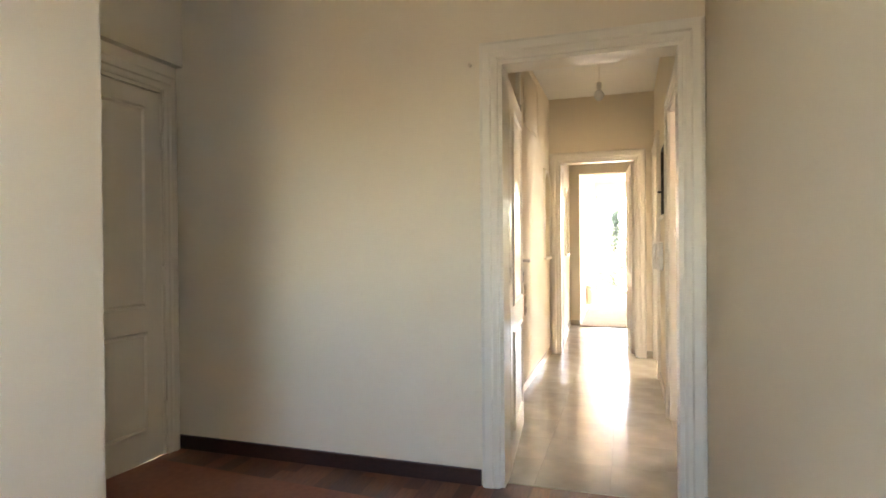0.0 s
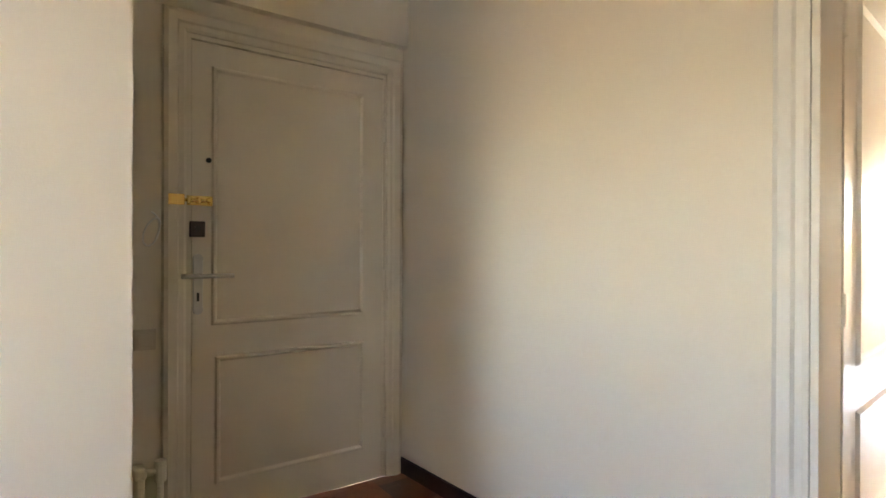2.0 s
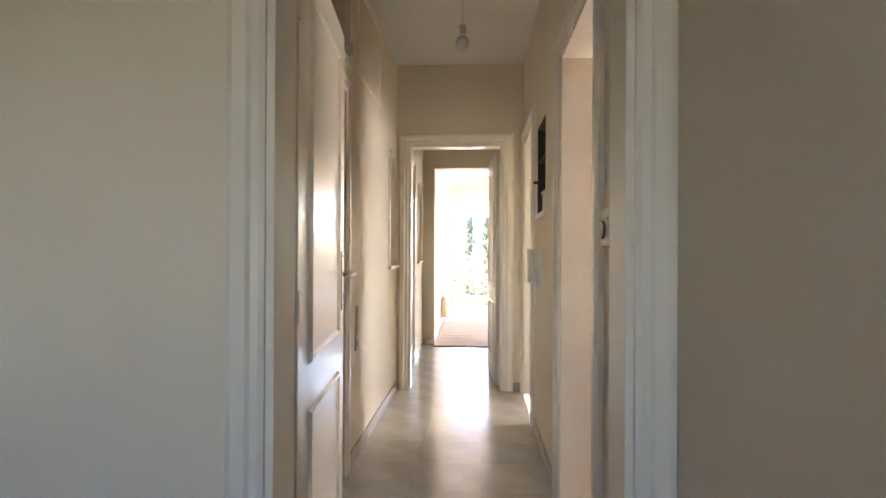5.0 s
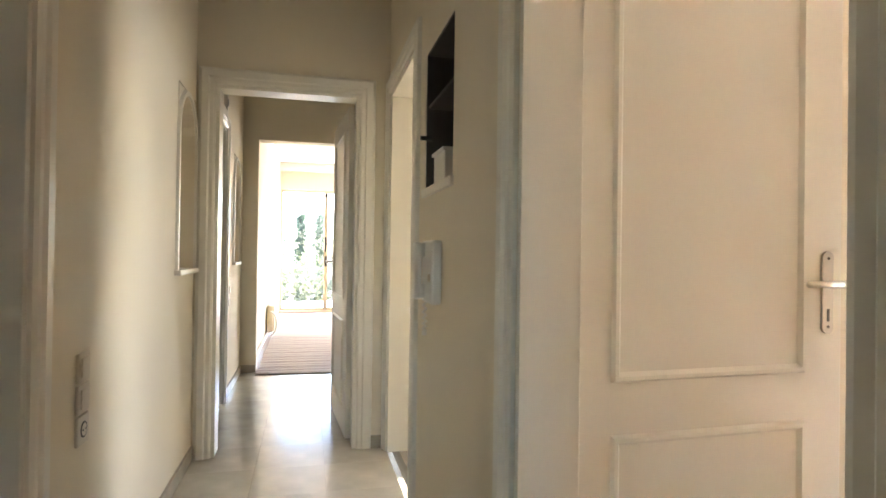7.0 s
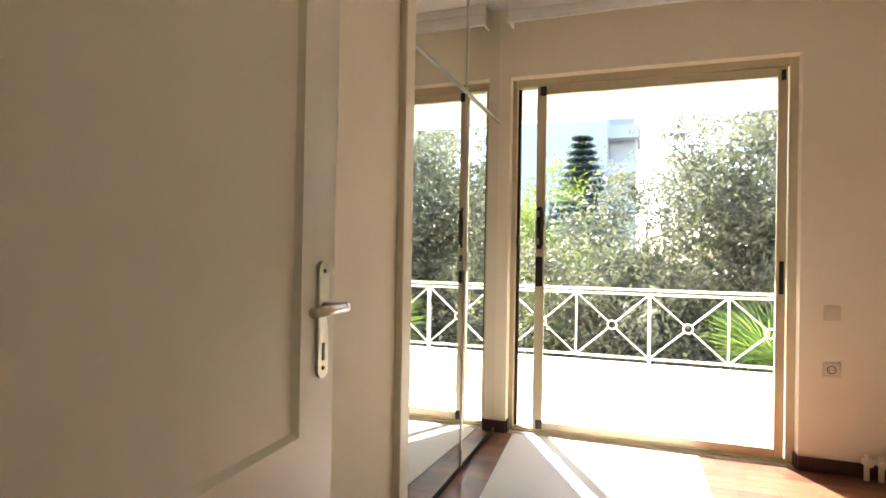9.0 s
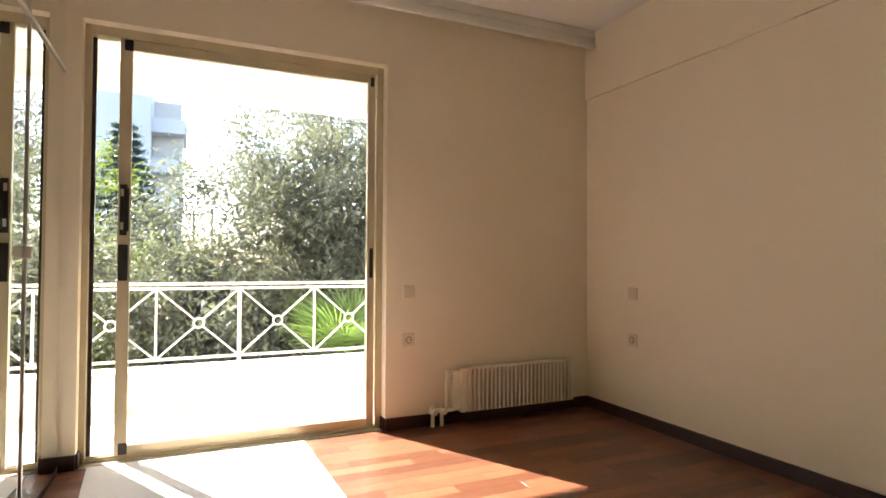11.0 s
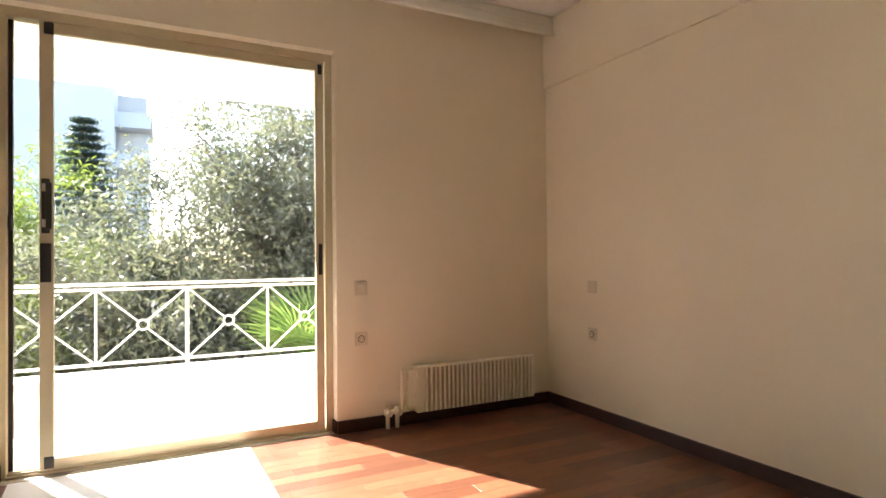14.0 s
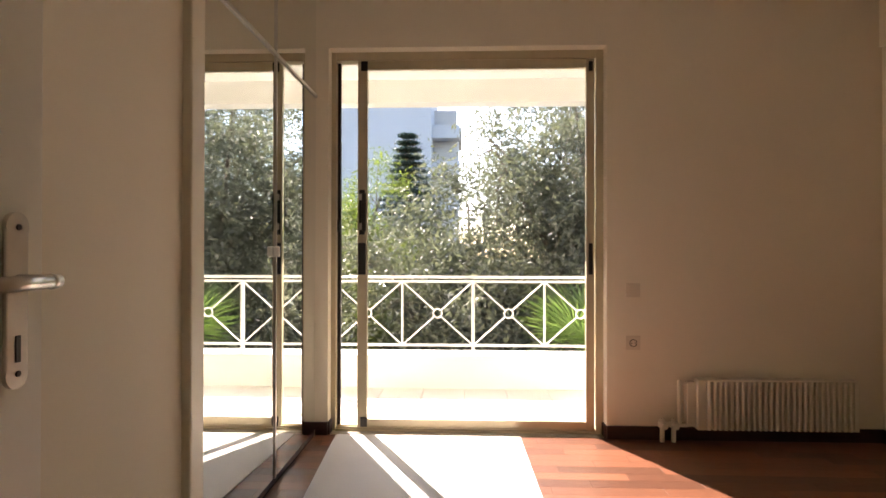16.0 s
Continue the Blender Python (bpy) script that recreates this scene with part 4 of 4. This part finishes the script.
broad_tree("olive_tree", "low spreading olive tree behind the railing", (9.4, 0.6, -2.6), 1.8, 1.9, -1.2, 80000, 0.09, OLIVE, 14, 0.19, 0.32, 340)
broad_tree("pine_tree", "bright green young pine behind the olives", (12.5, 3.5, -2.6), 3.0, 1.9, -1.2, 52000, 0.11, PINEL, 11, 0.18, 0.2, 220)
broad_tree("pine_tree", "bright green young pine behind the olives", (10.2, 3.6, -2.6), 1.9, 1.6, -1.4, 34000, 0.11, PINEL, 10, 0.18, 0.2, 160)


def hedge(name, label, x0, y0, z0, x1, y1, z1, n, size, mat):
    ob = empty(name, pose(0, 0, 0), label, "hedge", kind="stuff")
    pts = [(rng.uniform(x0, x1), rng.uniform(y0, y1), z0 + (z1 - z0) * rng.random() ** 0.8) for _ in range(420)]
    leaves("foliage", pts, (0.22, 0.22, 0.18), n, size, mat, ob, 0.4)
    return ob


hedge("undergrowth", "dense dark shrubs under the olive trees", 8.0, -8.0, -2.6, 11.5, 6.5, -0.1, 42000, 0.11, SHRUB)
hedge("undergrowth", "dense green shrubs behind the trees", 14.0, -14.0, -2.6, 17.0, 10.0, 0.7, 26000, 0.2, SHRUB)

# fan palm below the railing
palm = empty("fan_palm", pose(7.2, -0.5, -2.6), "young fan palm with bright stiff leaves", "palm")
part("trunk", tube(bmesh.new(), (0, 0, 0), (0, 0, 2.6), 0.14, 12, 0.11), BARK, palm)
for k in range(15):
    a, el = k * 2.4, radians(12 + (k * 37) % 62)
    stem = Vector((math.cos(a) * math.cos(el), math.sin(a) * math.cos(el), math.sin(el)))
    side = stem.cross(Vector((0, 0, 1))).normalized()
    up = side.cross(stem)
    hub = Vector((0, 0, 2.6)) + stem * 0.42
    bm = tube(bmesh.new(), (0, 0, 2.58), hub, 0.011, 6)
    for j in range(-13, 14):
        b = radians(j * 8.5)
        dirn = (stem * math.cos(b) + side * math.sin(b) + up * rng.uniform(-0.07, 0.07)).normalized()
        ln = 0.62 * rng.uniform(0.85, 1.05)
        w = dirn.cross(up).normalized() * 0.011
        mid = hub + dirn * ln * 0.5
        tip = hub + dirn * ln - up * 0.05
        v = [bm.verts.new(p) for p in (hub, mid + w, tip, mid - w)]
        bm.faces.new(v)
    part("frond", bm, PALM, palm)


def conifer(name, label, x, y, base, top, radius, tiers, mat, per=420, size=0.3, column=False):
    ob = empty(name, pose(x, y, base), label, "tree")
    h = top - base
    part("trunk", tube(bmesh.new(), (0, 0, 0), (0, 0, h * 0.97), radius * 0.12, 8, 0.02), BARK, ob)
    pts = []
    for t in range(tiers):
        f = t / tiers
        rr = radius * ((1 - f) ** 0.95 + 0.03) if not column else radius * math.sin(math.pi * min(0.98, 0.12 + 0.88 * (1 - f))) ** 0.6
        for k in range(24):
            a = k * math.tau / 24 + t
            for q in (0.3, 0.5, 0.7, 0.85, 1.0):
                pts.append((math.cos(a) * rr * q, math.sin(a) * rr * q, h * (0.06 + 0.94 * f) - 0.05 * q * rr))
    sp_z = h / tiers * (0.13 if not column else 0.5)
    leaves("crown", pts, (radius * 0.045, radius * 0.045, sp_z), per * tiers, size, mat, ob, 0.35)
    return ob


conifer("norfolk_pine", "dark tiered Norfolk pine before the apartment house", 26.0, 3.3, -2.6, 6.5, 2.9, 28, DARKG, 2600, 0.10)
for x, y, t, r in ((0.28, 26.0, 2.95, 0.36), (1.1, 26.2, 2.9, 0.4), (1.95, 26.0, 3.0, 0.38), (-0.7, 26.4, 2.9, 0.38), (2.9, 26.4, 2.9, 0.4)):
    conifer("cypress", "dense dark green cypress in the garden", x, y, -2.6, t, r, 22, CYPR, 420, 0.11, True)
hedge("garden_shrubs", "sunlit pale shrubs in the garden", -3.0, 16.0, -2.6, 6.0, 19.5, 0.75, 22000, 0.16, OLIVE)

# ---- apartment house far behind the trees ----
hs = empty("apartment_house", pose(48, -1.6, -2.6), "white apartment house with balconies and grey shutters", "house")
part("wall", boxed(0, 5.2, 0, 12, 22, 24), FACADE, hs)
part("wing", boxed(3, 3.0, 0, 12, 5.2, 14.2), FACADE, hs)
for f in range(5):
    z = 1.2 + f * 3.05
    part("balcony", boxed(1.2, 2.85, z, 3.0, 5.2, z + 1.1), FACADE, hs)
    wv = part("window", boxed(2.9, 3.1, z + 1.1, 3.05, 5.1, z + 2.75), SHUT, hs, "grey shuttered window")
    for q in range(8):
        part("slat", boxed(2.86, 3.15, z + 1.2 + q * 0.19, 2.9, 5.05, z + 1.35 + q * 0.19), SHUT, wv)
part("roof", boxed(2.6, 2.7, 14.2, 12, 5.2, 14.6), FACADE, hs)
for x, y in ((60, -1.2), (62, 0.4)):
    po = empty("utility_pole", pose(x, y, -2.6), "thin wooden utility pole with crossarm", "pole")
    part("mast", tube(bmesh.new(), (0, 0, 0), (0, 0, 8.6), 0.12, 8), BARK, po)
    part("crossarm", boxed(-0.06, -1.0, 8.1, 0.06, 1.0, 8.25), BARK, po)

# ---- floor pieces ----
def shared_block(name, w, l, h, mat, bevel=0.0015):
    bm = boxed(0, 0, -h, w, l, 0)
    top = [e for e in bm.edges if all(v.co.z > -h / 2 for v in e.verts)]
    bmesh.ops.bevel(bm, geom=top, offset=bevel, segments=1, affect="EDGES")
    bmesh.ops.recalc_face_normals(bm, faces=bm.faces)
    me = bpy.data.meshes.new(name)
    bm.to_mesh(me)
    bm.free()
    me.materials.append(mat)
    return me


def piece(name, me, parent, x, y, z=0.0):
    ob = new(name, me)
    ob.location = (x, y, z)
    ob.parent = parent
    return ob


def parquet(parent, x0, y0, x1, y1, w=0.085, l=0.52):
    """Strips laid along y, each course shifted, cut at the room's edges."""
    cache = {}
    i, x = 0, x0
    while x < x1 - 0.005:
        ww = round(min(w, x1 - x), 3)
        y = y0 - (i * 0.197) % l
        while y < y1 - 0.005:
            lo, hi = max(y, y0), min(y + l, y1)
            key = (ww, round(hi - lo, 3))
            if key[1] > 0.01:
                if key not in cache:
                    cache[key] = shared_block("plank", ww - 0.0006, key[1] - 0.0006, 0.012, PARQ, 0.0003)
                piece("plank", cache[key], parent, x, lo)
            y += l
        x, i = x + w, i + 1


parquet(floor_bedroom, 1.153, BY0, BX1 + 0.018, BY1)
parquet(floor_hall, ENT_X, -2.05, 1.105, HALL_Y0 + 0.058, 0.085, 0.52)
cell = CORR_W / 3
tile = shared_block("tile", cell - 0.0008, cell - 0.0008, 0.004, MARB, 0.0003)
for i in range(3):
    for j in range(16):
        piece("tile", tile, floor_corridor, i * cell, HALL_Y0 + 0.065 + j * cell)
btile = shared_block("tile", 0.326, 0.326, 0.014, BTILE, 0.001)
fb = bpy.data.objects["floor_balcony"]
for i in range(4):
    for j in range(20):
        piece("tile", btile, fb, BX1 + 0.255 + i * 0.33, -2.5 + j * 0.33, -0.02)
